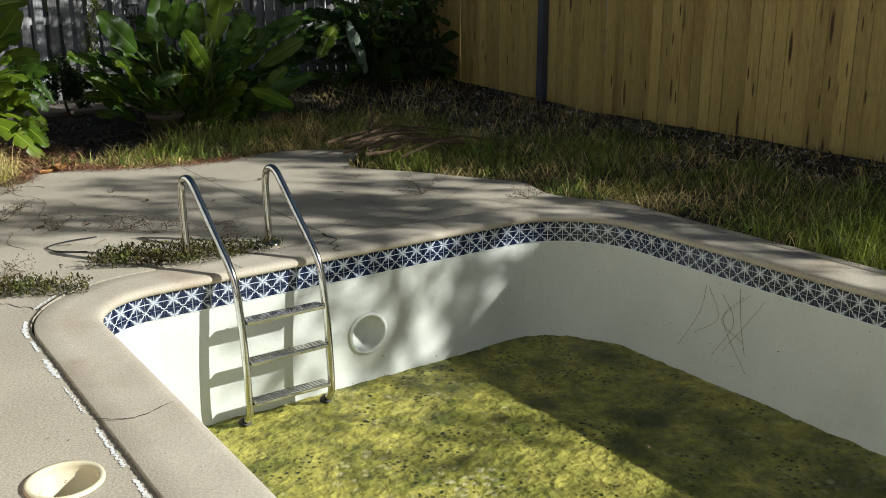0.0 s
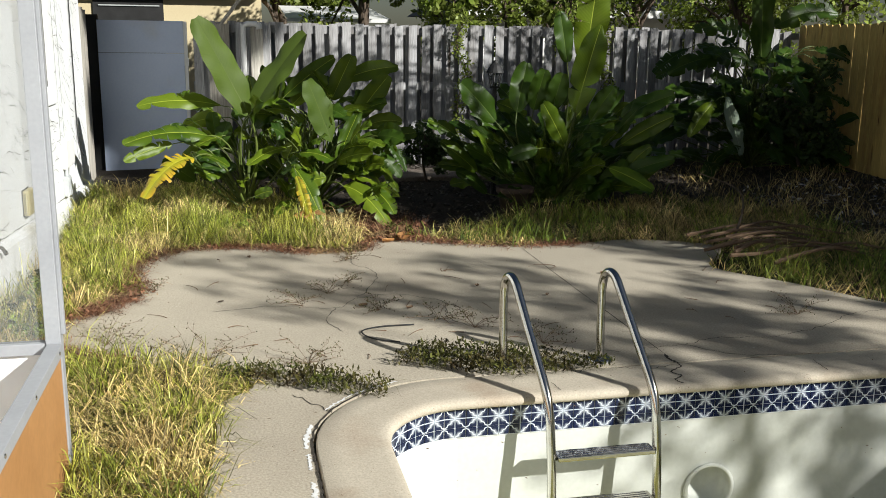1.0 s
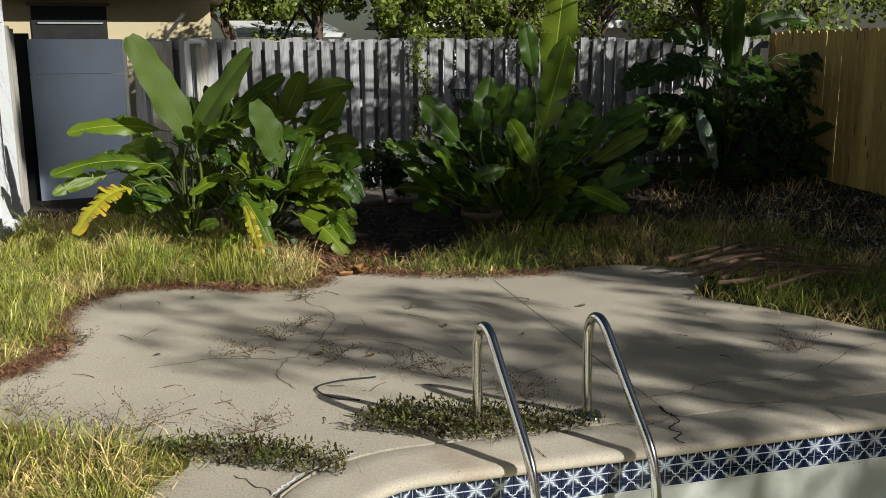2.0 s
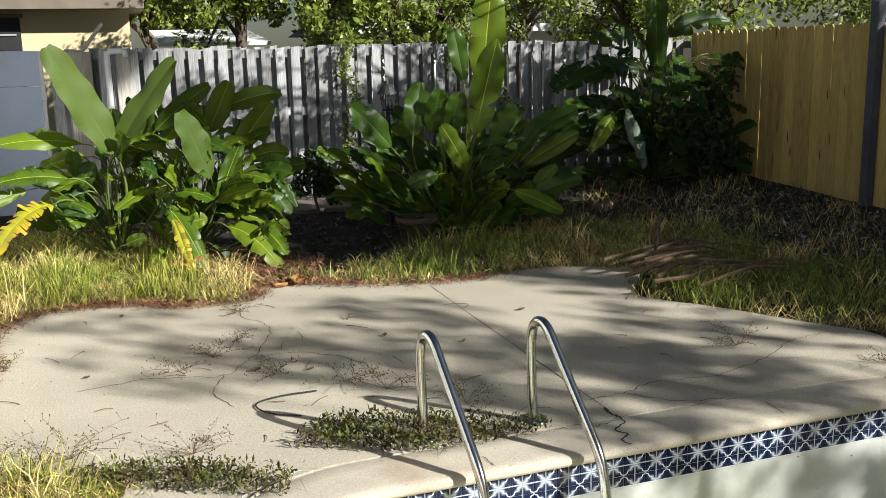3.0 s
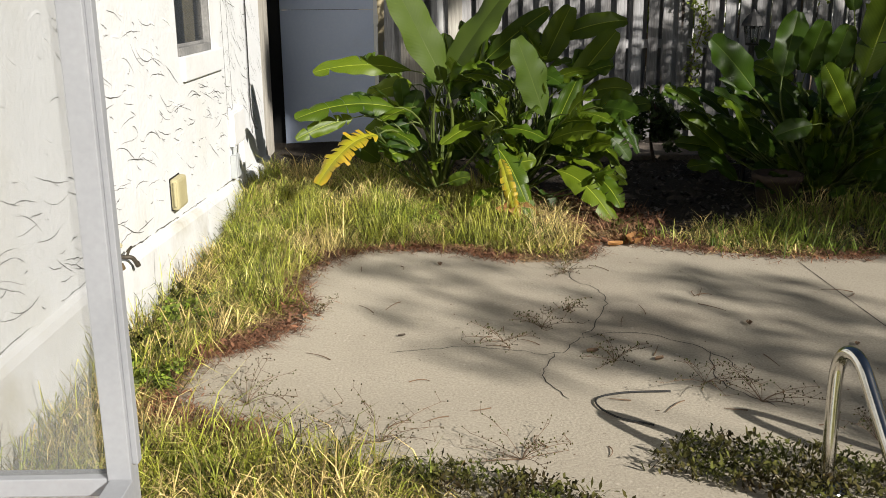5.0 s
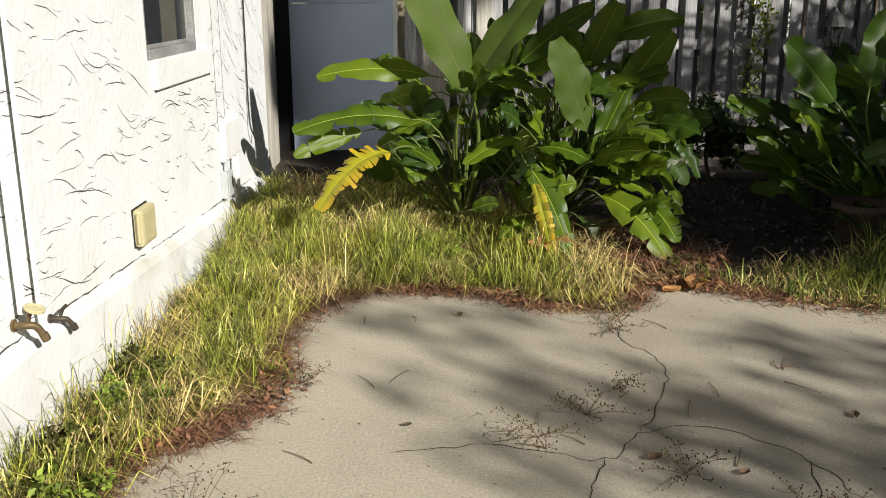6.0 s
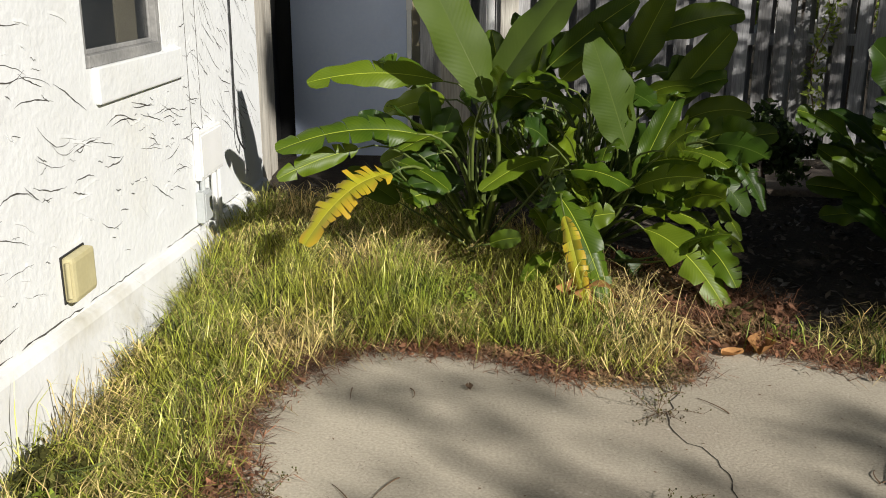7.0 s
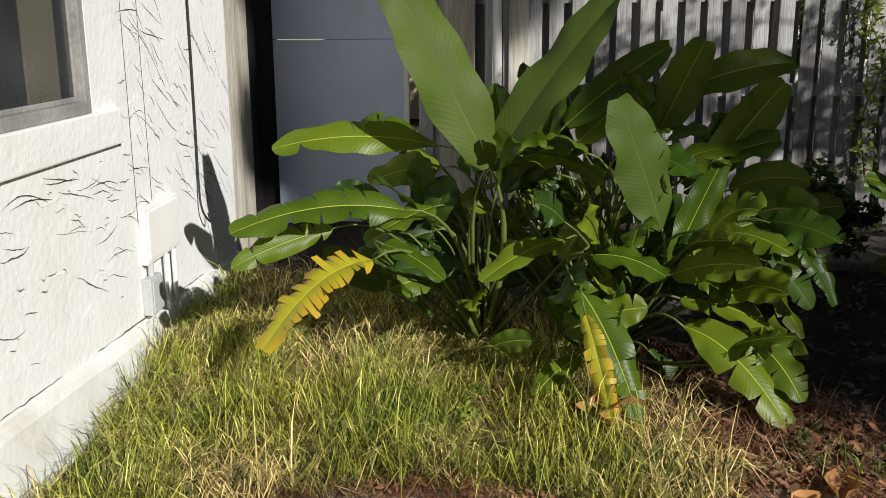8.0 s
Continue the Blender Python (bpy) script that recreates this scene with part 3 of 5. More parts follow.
for yy, r in ((14.10, 0.016), (14.20, 0.012)):
    ob = tagged(part("conduit", tube([(WALL_X + 0.03, yy, -0.02), (WALL_X + 0.03, yy, 0.50)], r), M["white"]), "white painted conduit below the utility box", "conduit", "conduits at the box")
cable = tagged(part("cable", tube(smooth_line([(WALL_X + 0.012, 14.74, 2.9), (WALL_X + 0.012, 14.73, 1.3), (WALL_X + 0.014, 14.71, 0.75), (WALL_X + 0.03, 14.69, 0.60), (WALL_X + 0.05, 14.75, 0.52), (WALL_X + 0.03, 14.79, 0.56)], 5), 0.006, 8), M["black"]),
               "thin black cable hanging down the wall", "cable")
outlet = thing("outlet_cover", "weathered beige outdoor outlet cover on the wall", "outlet")
part("body", box((WALL_X - 0.005, 12.165, 0.395), (WALL_X + 0.05, 12.37, 0.575), bevel=0.02), M["beige"], outlet)
part("back_plate", box((WALL_X - 0.005, 12.162, 0.391), (WALL_X + 0.006, 12.374, 0.579), bevel=0.002), M["black"], outlet, "dark gasket")
part("hinge", tube([(WALL_X + 0.03, 12.16, 0.42), (WALL_X + 0.03, 12.16, 0.56)], 0.009), M["beige"], outlet)
for yy, z0, r in ((10.93, 0.50, 0.015), (11.07, 0.42, 0.009)):
    tagged(part("water_pipe", tube([(WALL_X + r + 0.018, yy, z0), (WALL_X + r + 0.018, yy, 2.95)], r), M["white"]), "white painted pipe running down the stucco wall", "pipe", "pipes on the wall")


def faucet(fy, fz, size, wheel):
    """A hose faucet: flange, bent body, threaded outlet, stem and a hand wheel or lever."""
    ob = thing("faucet", "old brass hose faucet on the white wall" if wheel else "small dark hose faucet on the white wall", "faucet", group="faucets on the wall")
    m = M["brass"] if wheel else M["dark_metal"]
    part("flange", tube([(WALL_X, fy, fz), (WALL_X + 0.008, fy, fz)], 0.026 * size, 14), m, ob)
    part("spout", tube(smooth_line([(WALL_X, fy, fz), (WALL_X + 0.05 * size, fy, fz), (WALL_X + 0.085 * size, fy + 0.015, fz - 0.008), (WALL_X + 0.105 * size, fy + 0.035, fz - 0.06 * size)]), 0.0155 * size, 12), m, ob, smooth=True)
    part("outlet", tube([(WALL_X + 0.103 * size, fy + 0.033, fz - 0.05 * size), (WALL_X + 0.110 * size, fy + 0.040, fz - 0.078 * size)], 0.019 * size, 12), m, ob)
    part("stem", tube([(WALL_X + 0.055 * size, fy, fz), (WALL_X + 0.075 * size, fy + 0.005, fz + 0.055 * size)], 0.009 * size, 10), m, ob)
    if wheel:
        ring = lathe([(0.030, 0.0), (0.036, 0.004), (0.036, 0.012), (0.030, 0.014), (0.022, 0.010), (0.0, 0.010)], 16)
        bmesh.ops.transform(ring, matrix=pose(WALL_X + 0.077, fy + 0.005, fz + 0.052, 0, 20, 0), verts=ring.verts[:])
        part("hand_wheel", ring, M["beige"], ob, "worn yellow hand wheel")
    else:
        part("lever", tube([(WALL_X + 0.075 * size, fy - 0.025, fz + 0.05 * size), (WALL_X + 0.075 * size, fy + 0.035, fz + 0.058 * size)], 0.007, 8), m, ob)


faucet(10.92, 0.46, 0.85, True)
faucet(11.20, 0.385, 0.70, False)

# ---- screened corner by the pool ----
EX, EY, SILL = -2.455, 8.89, 0.50
enclosure = thing("screen_enclosure", "grey aluminium framed screen porch with orange kick panel", "screen enclosure")
part("corner_post", box((EX - 0.055, EY - 0.055, 0.0), (EX, EY, 2.6), bevel=0.003), M["aluminium"], enclosure)
part("post_fin", box((EX, EY - 0.040, SILL + 0.03), (EX + 0.014, EY - 0.012, 2.6), bevel=0.002), M["aluminium"], enclosure, "screen spline")
part("sill_rail", box((EX - 0.05, -2.0, SILL - 0.045), (EX + 0.004, EY - 0.056, SILL), bevel=0.003), M["aluminium"], enclosure)
part("sill_rail", box((WALL_X + 0.05, EY - 0.05, SILL - 0.045), (EX - 0.056, EY, SILL), bevel=0.003), M["aluminium"], enclosure)
part("kick_panel", box((EX - 0.03, -2.0, -0.02), (EX - 0.006, EY - 0.056, SILL - 0.046)), M["kick"], enclosure, "orange-brown kick panel")
part("kick_panel", box((WALL_X + 0.08, EY - 0.03, -0.02), (EX - 0.056, EY - 0.006, SILL - 0.046)), M["white"], enclosure, "white kick panel")
part("top_rail", box((EX - 0.05, -2.0, 2.6), (EX, EY, 2.66), bevel=0.003), M["aluminium"], enclosure)
part("top_rail", box((WALL_X + 0.02, EY - 0.05, 2.6), (EX - 0.051, EY, 2.66), bevel=0.003), M["aluminium"], enclosure)
part("screen", box((WALL_X + 0.05, EY - 0.028, SILL), (EX - 0.056, EY - 0.025, 2.6)), M["screen"], enclosure, "fine insect screen")
part("floor", box((WALL_X + 0.05, -2.0, -0.05), (EX - 0.031, EY - 0.031, 0.06)), M["white"], enclosure, "white painted floor")
for k in range(4):
    part("screw", lathe([(0.0, 0.004), (0.006, 0.003), (0.008, 0.0)], 10, (0, 0, 0)), M["steel"], enclosure).matrix_world = pose(EX + 0.004, EY - 0.12 - 0.45 * k, SILL - 0.02, 0, 90, 0)

# ---- fences ----
BACK_Y, CEDAR_X = 16.6, 5.6
back_fence = thing("wooden_fence", "weathered grey shadowbox board fence", "fence", kind="structure")


def board_mesh(w, h, t, seed, ear=0.0):
    """An upright board with a worn, slightly uneven top; ear clips its top corners."""
    rng = random.Random(seed)
    bm = bmesh.new()
    top = [(-w / 2, h - ear + rng.uniform(-0.01, 0.0)), (-w / 2 + ear, h), (w / 2 - ear, h + rng.uniform(-0.012, 0.004)), (w / 2, h - ear)] if ear else [(-w / 2, h + rng.uniform(-0.015, 0.01)), (w / 2, h + rng.uniform(-0.015, 0.01))]
    ring = [(-w / 2, 0.0)] + [(-w / 2, h * 0.5)] + top + [(w / 2, h * 0.5)] + [(w / 2, 0.0)]
    f = [bm.verts.new((x, -t / 2, z)) for x, z in ring]
    b = [bm.verts.new((x, t / 2, z)) for x, z in ring]
    bm.faces.new(f)
    bm.faces.new(b[::-1])
    for k in range(len(ring)):
        bm.faces.new((f[k], b[k], b[(k + 1) % len(ring)], f[(k + 1) % len(ring)]))
    bmesh.ops.recalc_face_normals(bm, faces=bm.faces[:])
    me = bpy.data.meshes.new("board")
    bm.to_mesh(me)
    bm.free()
    return me


fence_rng = random.Random(11)
grey_boards = [board_mesh(0.101, 1.72, 0.018, s) for s in range(5)]
for me in grey_boards:
    me.materials.append(M["grey_wood"])
x = -2.14
while x < CEDAR_X - 0.05:
    for y, dx in ((BACK_Y, 0.0), (BACK_Y + 0.10, 0.078)):
        ob = new("board", fence_rng.choice(grey_boards))
        ob.parent = back_fence
        ob.matrix_world = pose(x + dx + fence_rng.uniform(-0.008, 0.008), y, 0.10 + fence_rng.uniform(-0.012, 0.012), fence_rng.uniform(-0.4, 0.4), fence_rng.uniform(-0.5, 0.5), fence_rng.uniform(-2, 2))
    x += 0.157
for z in (0.35, 1.05, 1.70):
    part("rail", box((-2.2, BACK_Y + 0.02, z), (CEDAR_X, BACK_Y + 0.08, z + 0.09)), M["grey_wood"], back_fence)
for x in (-2.1, 0.3, 2.7, 5.1):
    part("post", box((x, BACK_Y + 0.015, 0), (x + 0.085, BACK_Y + 0.085, 1.79)), M["grey_wood"], back_fence)
part("pale_board", box((-2.02, BACK_Y - 0.035, 0.1), (-1.78, BACK_Y - 0.012, 1.80)), M["old_post"], back_fence, "wide pale board")
part("pale_board", box((-1.54, BACK_Y - 0.035, 0.1), (-1.40, BACK_Y - 0.012, 1.77)), M["old_post"], back_fence, "wide pale board")

cedar_fence = thing("wooden_fence", "new honey-coloured dog-eared picket privacy fence", "fence", kind="structure")
pickets = [board_mesh(0.137, 1.93, 0.016, 40 + s, 0.026) for s in range(6)]
for me in pickets:
    me.materials.append(M["cedar"])
y = 0.5
while y < BACK_Y - 0.05:
    ob = new("picket", fence_rng.choice(pickets))
    ob.parent = cedar_fence
    ob.matrix_world = pose(CEDAR_X + fence_rng.uniform(-0.003, 0.003), y, -0.03 + fence_rng.uniform(-0.012, 0.012), 0, fence_rng.uniform(-0.25, 0.25), 90 + fence_rng.uniform(-1, 1)) @ pose(0, 0, 0, 0, fence_rng.uniform(-0.16, 0.16), 0)
    y += 0.141 + fence_rng.choice((-0.002, -0.001, 0.0, 0.001, 0.002, 0.006))
for z in (0.3, 1.0, 1.65):
    part("rail", box((CEDAR_X + 0.01, 0.4, z), (CEDAR_X + 0.05, BACK_Y - 0.05, z + 0.09)), M["cedar"], cedar_fence)
part("post", box((CEDAR_X - 0.115, 13.33, -0.1), (CEDAR_X - 0.02, 13.43, 2.1), bevel=0.006), M["dark_post"], cedar_fence, "dark blue-grey post")

gate = thing("gate_1", "flat blue-grey side gate panel in the fence", "gate", kind="structure")
part("panel", box((-3.22, 16.53, 0.12), (-2.29, 16.57, 1.46), bevel=0.004), M["gate"], gate)
part("panel", box((-3.22, 16.533, 1.464), (-2.29, 16.57, 1.82), bevel=0.004), M["gate"], gate)
part("edge_trim", box((-2.288, 16.52, 0.12), (-2.25, 16.57, 1.815), bevel=0.003), M["white"], gate, "white edge trim")
part("latch", box((-2.29, 16.50, 1.32), (-2.24, 16.52, 1.41), bevel=0.003), M["white"], gate)
side_post = thing("fence_post", "split weathered grey post at the house corner", "post")
for k, (y0, y1) in enumerate(((15.43, 15.68), (15.69, 15.97))):
    part("plank", box((WALL_X - 0.06, y0, -0.1), (WALL_X + 0.0 - 0.012 * k, y1, 1.93 - 0.02 * k), bevel=0.006), M["old_post"], side_post)
# Black sheets put where only the dark, shaded gap beside the gate shows.
tagged(part("wall_return", box((WALL_X - 0.5, 16.58, -0.1), (WALL_X + 0.03, 16.62, 1.88)), M["black"]), "black sheet added as the shade in the gap by the gate", "panel", kind="structure")
tagged(part("wall_return", box((WALL_X - 0.16, 15.99, -0.1), (WALL_X - 0.10, 16.52, 1.85)), M["black"]), "black side sheet added as the shade beside the gate", "panel", kind="structure")

pipe = thing("vent_pipe", "white plastic pipe with an elbow by the fence", "pipe")
part("pipe", tube(smooth_line([(-1.62, 16.5, 0.05), (-1.62, 16.5, 1.0), (-1.62, 16.5, 1.72), (-1.605, 16.5, 1.785), (-1.55, 16.5, 1.80), (-1.46, 16.5, 1.80)], 5), 0.032, 14), M["white"], pipe, smooth=True)
part("elbow_end", tube([(-1.46, 16.5, 1.80), (-1.445, 16.5, 1.79), (-1.44, 16.5, 1.74)], 0.036, 14), M["white"], pipe, smooth=True)
tagged(part("plank", box((-0.02, -0.01, 0), (0.02, 0.01, 0.75)), M["old_post"]), "pale plank leaning over the fence top", "plank").matrix_world = pose(-2.1, 16.68, 1.5, 0, 38, 0)

# ---- ladder ----
ladder = thing("pool_ladder", "bent stainless steel pool ladder with three treads", "ladder")
LEANS = 0.14     # the rails draw to the east as they reach over the coping
FOOT_Y = 9.62


def rail_x(x, y):
    return x + (FOOT_Y - y) * LEANS


for rx in (-0.475, 0.056):
    path = [(9.62, 0.0), (9.628, 0.18), (9.633, 0.36), (9.622, 0.44), (9.588, 0.484), (9.54, 0.492), (9.498, 0.470), (9.455, 0.422), (9.34, 0.285), (9.22, 0.145),
            (9.135, 0.04), (9.095, -0.05), (9.07, -0.18), (9.045, -0.40), (9.03, -0.74), (9.045, -0.83), (9.09, -0.875)]
    rail = part("rail", tube(smooth_line([(rail_x(rx, y), y, z) for y, z in path], 5), 0.0225, 14), M["steel"], ladder, smooth=True)
    part("flange", lathe([(0.03, 0.024), (0.05, 0.018), (0.066, 0.012), (0.07, 0.001)], 24, (rx, FOOT_Y, 0.003)), M["steel"], rail, "round escutcheon plate", smooth=True)
    part("rubber_foot", tube([(rail_x(rx, 9.07), 9.07, -0.865), (rail_x(rx, 9.12), 9.12, -0.90)], 0.029, 12), M["black"], rail)
x0, x1 = rail_x(-0.453, 9.05), rail_x(0.034, 9.05)
for z, ty in ((-0.255, 9.062), (-0.495, 9.044), (-0.74, 9.03)):
    tread = part("tread", box((x0, ty - 0.04, z - 0.014), (x1, ty + 0.045, z + 0.010), bevel=0.006), M["steel"], ladder)
    for k in range(4):
        part("grip_rib", box((x0 + 0.02, ty - 0.028 + 0.019 * k, z + 0.010), (x1 - 0.02, ty - 0.02 + 0.019 * k, z + 0.0135)), M["steel"], tread)
    for bx in (x0 + 0.004, x1 - 0.004):
        part("bolt", tube([(bx, ty + 0.005, z - 0.02), (bx, ty + 0.005, z - 0.013)], 0.008, 8), M["steel"], tread)

light_niche = thing("light_niche", "empty round pool light niche in the wall", "light niche")


def niche(profile):
    bm = lathe(profile, 30)
    bmesh.ops.transform(bm, matrix=pose(NX, 9.222, NZ, 90, 0, 0), verts=bm.verts[:])
    return bm


part("rim", niche([(NR, -0.004), (NR + 0.018, 0.004), (NR + 0.016, 0.010), (NR + 0.002, 0.013), (NR - 0.004, 0.008), (NR - 0.006, -0.004)]), M["plaster"], light_niche, smooth=True)
part("bowl", niche([(NR + 0.001, 0.003), (NR - 0.002, -0.05), (NR - 0.012, -0.10), (0.06, -0.125), (0.0, -0.128)]), M["plaster"], light_niche, smooth=True)

skimmer = thing("skimmer_well", "open round cream skimmer well in the deck", "skimmer")
part("rim", lathe([(0.13, 0.002), (0.128, 0.012), (0.118, 0.014), (0.110, 0.010), (0.108, -0.005)], 32, (*SKIMMER, 0)), M["cream"], skimmer, smooth=True)
part("well", lathe([(0.109, 0.004), (0.107, -0.03), (0.100, -0.032), (0.098, -0.30), (0.0, -0.30)], 32, (*SKIMMER, 0)), M["cream"], skimmer, smooth=True)


# ---- tiles of the pool's waterline ----
def tile_mesh(w, h, flip_u, flip_v):
    bm = bmesh.new()
    uv = bm.loops.layers.uv.new("UVMap")
    t, c = 0.006, 0.0015
    back = [bm.verts.new(q) for q in ((-w / 2, 0, -h / 2), (w / 2, 0, -h / 2), (w / 2, 0, h / 2), (-w / 2, 0, h / 2))]
    front = [bm.verts.new(q) for q in ((-w / 2 + c, -t, -h / 2 + c), (w / 2 - c, -t, -h / 2 + c), (w / 2 - c, -t, h / 2 - c), (-w / 2 + c, -t, h / 2 - c))]
    faces = [bm.faces.new(front)] + [bm.faces.new((back[k], back[(k + 1) % 4], front[(k + 1) % 4], front[k])) for k in range(4)]
    for f in faces:
        for lp in f.loops:
            u, v = lp.vert.co.x / w + 0.5, lp.vert.co.z / h + 0.5
            lp[uv].uv = (1 - u if flip_u else u, 1 - v if flip_v else v)
    me = bpy.data.meshes.new("tile")
    bm.to_mesh(me)
    bm.free()
    me.materials.append(M["tile"])
    return me


TILE_W, TILE_H, ROWS_OF_TILES = 0.0535, 0.049, 3
tile_kinds = {(a, b): tile_mesh(TILE_W - 0.002, TILE_H - 0.002, a, b) for a in (0, 1) for b in (0, 1)}
waterline = thing("tile_band", "band of navy and white patterned waterline tiles", "tiles", kind="structure")
ring = [Vector((x, y, 0)) for x, y in pool_line(0.0)]
ring.append(ring[0])
walked, spots = 0.0, []
step_at = 0.0
for a, b in zip(ring, ring[1:]):
    seg = (b - a).length
    while step_at < walked + seg:
        q = a + (b - a) * ((step_at - walked) / seg)
        d = (b - a).normalized()
        spots.append((q, math.degrees(math.atan2(d.y, d.x)) + 180))
        step_at += TILE_W
    walked += seg
rest_verts, rest_faces, rest_uvs = [], [], []
for i, (q, turn) in enumerate(spots):
    near = q.y > 8.6
    for row in range(ROWS_OF_TILES):
        m = pose(q.x, q.y, -0.046 - TILE_H * (row + 0.5), 0, 0, turn)
        flip = (i % 2, row % 2)
        if near:
            ob = new("tile", tile_kinds[flip])
            ob.parent = waterline
            ob.matrix_world = m
        else:
            w, h = TILE_W / 2 - 0.001, TILE_H / 2 - 0.001
            k = len(rest_verts)
            rest_verts += [tuple(m @ Vector(v)) for v in ((-w, -0.005, -h), (w, -0.005, -h), (w, -0.005, h), (-w, -0.005, h), (-w, 0, -h), (w, 0, -h), (w, 0, h), (-w, 0, h))]
            rest_faces += [(k, k + 1, k + 2, k + 3), (k + 3, k + 2, k + 6, k + 7), (k, k + 4, k + 5, k + 1)]
            front = [(flip[0] ^ a, flip[1] ^ b) for a, b in ((0, 0), (1, 0), (1, 1), (0, 1))]
            rest_uvs += front + [(0, 0)] * 8
band = tagged(from_arrays("far_tile", rest_verts, rest_faces, M["tile"], waterline), kind="stuff")
layer = band.data.uv_layers.new(name="UVMap")
layer.data.foreach_set("uv", [v for q in rest_uvs for v in q])
part("grout", sweep([(-0.001, -0.045), (-0.001, -0.197)]), M["mortar"], waterline, "pale grout behind the tiles")


# ---- cracks, joints and marks on the deck ----
def ribbon(points, width, z, rng, jitter=0.0):
    """A flat uneven strip that follows points on the deck."""
    bm = bmesh.new()
    line = smooth_line([(x, y, z) for x, y in points], 7)
    rows = []
    for i, q in enumerate(line):
        d = (line[min(i + 1, len(line) - 1)] - line[max(i - 1, 0)]).normalized()
        n = Vector((-d.y, d.x, 0))
        q = q + n * rng.uniform(-jitter, jitter)
        w = width * rng.uniform(0.45, 1.0) * (0.4 if i in (0, len(line) - 1) else 1)
        rows.append((bm.verts.new(q - n * w / 2), bm.verts.new(q + n * w / 2)))
    for r0, r1 in zip(rows, rows[1:]):
        bm.faces.new((r0[0], r0[1], r1[1], r1[0]))
    return bm


mark_rng = random.Random(3)
for width, jit, pts in (
        (0.007, 0.0, [(0.47, 12.3), (0.455, 11.5), (0.445, 10.5), (0.44, 9.62)]),
        (0.020, 0.008, [(0.44, 9.64), (0.42, 9.57), (0.45, 9.50)]),
        (0.006, 0.015, [(0.40, 9.75), (0.62, 9.78), (0.85, 9.85), (1.2, 9.82), (1.6, 9.95), (1.95, 10.15), (2.3, 10.2)]),
        (0.006, 0.012, [(0.42, 9.48), (0.25, 9.45), (0.10, 9.50)]),
        (0.005, 0.012, [(-0.10, 9.60), (0.10, 9.78), (0.22, 9.72)]),
        (0.006, 0.015, [(-1.95, 10.9), (-1.55, 10.95), (-1.2, 10.85), (-1.05, 11.05), (-0.75, 11.1), (-0.5, 10.85), (-0.42, 10.6)]),
        (0.006, 0.015, [(-1.05, 11.05), (-0.88, 11.4), (-0.83, 11.75), (-0.95, 12.05), (-0.85, 12.4)]),
        (0.006, 0.012, [(-1.2, 10.85), (-1.28, 10.6), (-1.22, 10.35)]),
        (0.006, 0.012, [(-0.5, 10.85), (-0.55, 10.5), (-0.4, 10.25)]),
        (0.008, 0.012, [(-1.56, 9.42), (-1.45, 9.25), (-1.40, 9.16)]),
        (0.006, 0.012, [(0.62, 9.78), (0.8, 9.58), (1.05, 9.52)])):
    tagged(part("crack", ribbon(pts, width, 0.0018, mark_rng, jit), M["crack"], deck), kind="")
crust = [q for q in pool_line(0.318) if q[0] < -0.9 and q[1] > 4.0]
crust = [Vector((x, y, 0)) for x, y in sorted(crust, key=lambda q: (q[1], q[0]))]
crust.insert(0, Vector((crust[0].x, 5.2, 0)))
rim_line = []
for a, b in zip(crust, crust[1:]):
    steps = max(1, int((b - a).length / 0.05))
    rim_line += [a.lerp(b, k / steps) for k in range(steps)]
part("crack", ribbon([(q.x + 0.024, q.y - 0.008) for q in rim_line[::2]], 0.013, 0.0034, mark_rng, 0.004), M["crack"], deck, "dark open joint behind the coping")
k = 0
while k + 4 < len(rim_line):
    n = mark_rng.randint(3, 9)
    piece = rim_line[k:k + n]
    if len(piece) > 2:
        part("chipped_edge", ribbon([(q.x, q.y) for q in piece], mark_rng.uniform(0.010, 0.030), 0.0026, mark_rng, 0.007), M["plinth"], deck, "chalky chipped joint edge")
    k += n + mark_rng.randint(0, 2)
coping_cracks = [[(-0.30, 9.23), (-0.31, 9.34)], [(0.33, 9.205), (0.31, 9.26), (0.37, 9.31), (0.34, 9.37), (0.42, 9.43), (0.44, 9.50)], [(1.15, 9.24), (1.17, 9.4)], [(-1.23, 7.75), (-1.4, 7.7), (-1.53, 7.78)]]
for pts in coping_cracks:
    part("crack", ribbon(pts, 0.012 if 0.3 < pts[0][0] < 0.4 else 0.006, 0.0062, mark_rng, 0.005), M["crack"], coping)


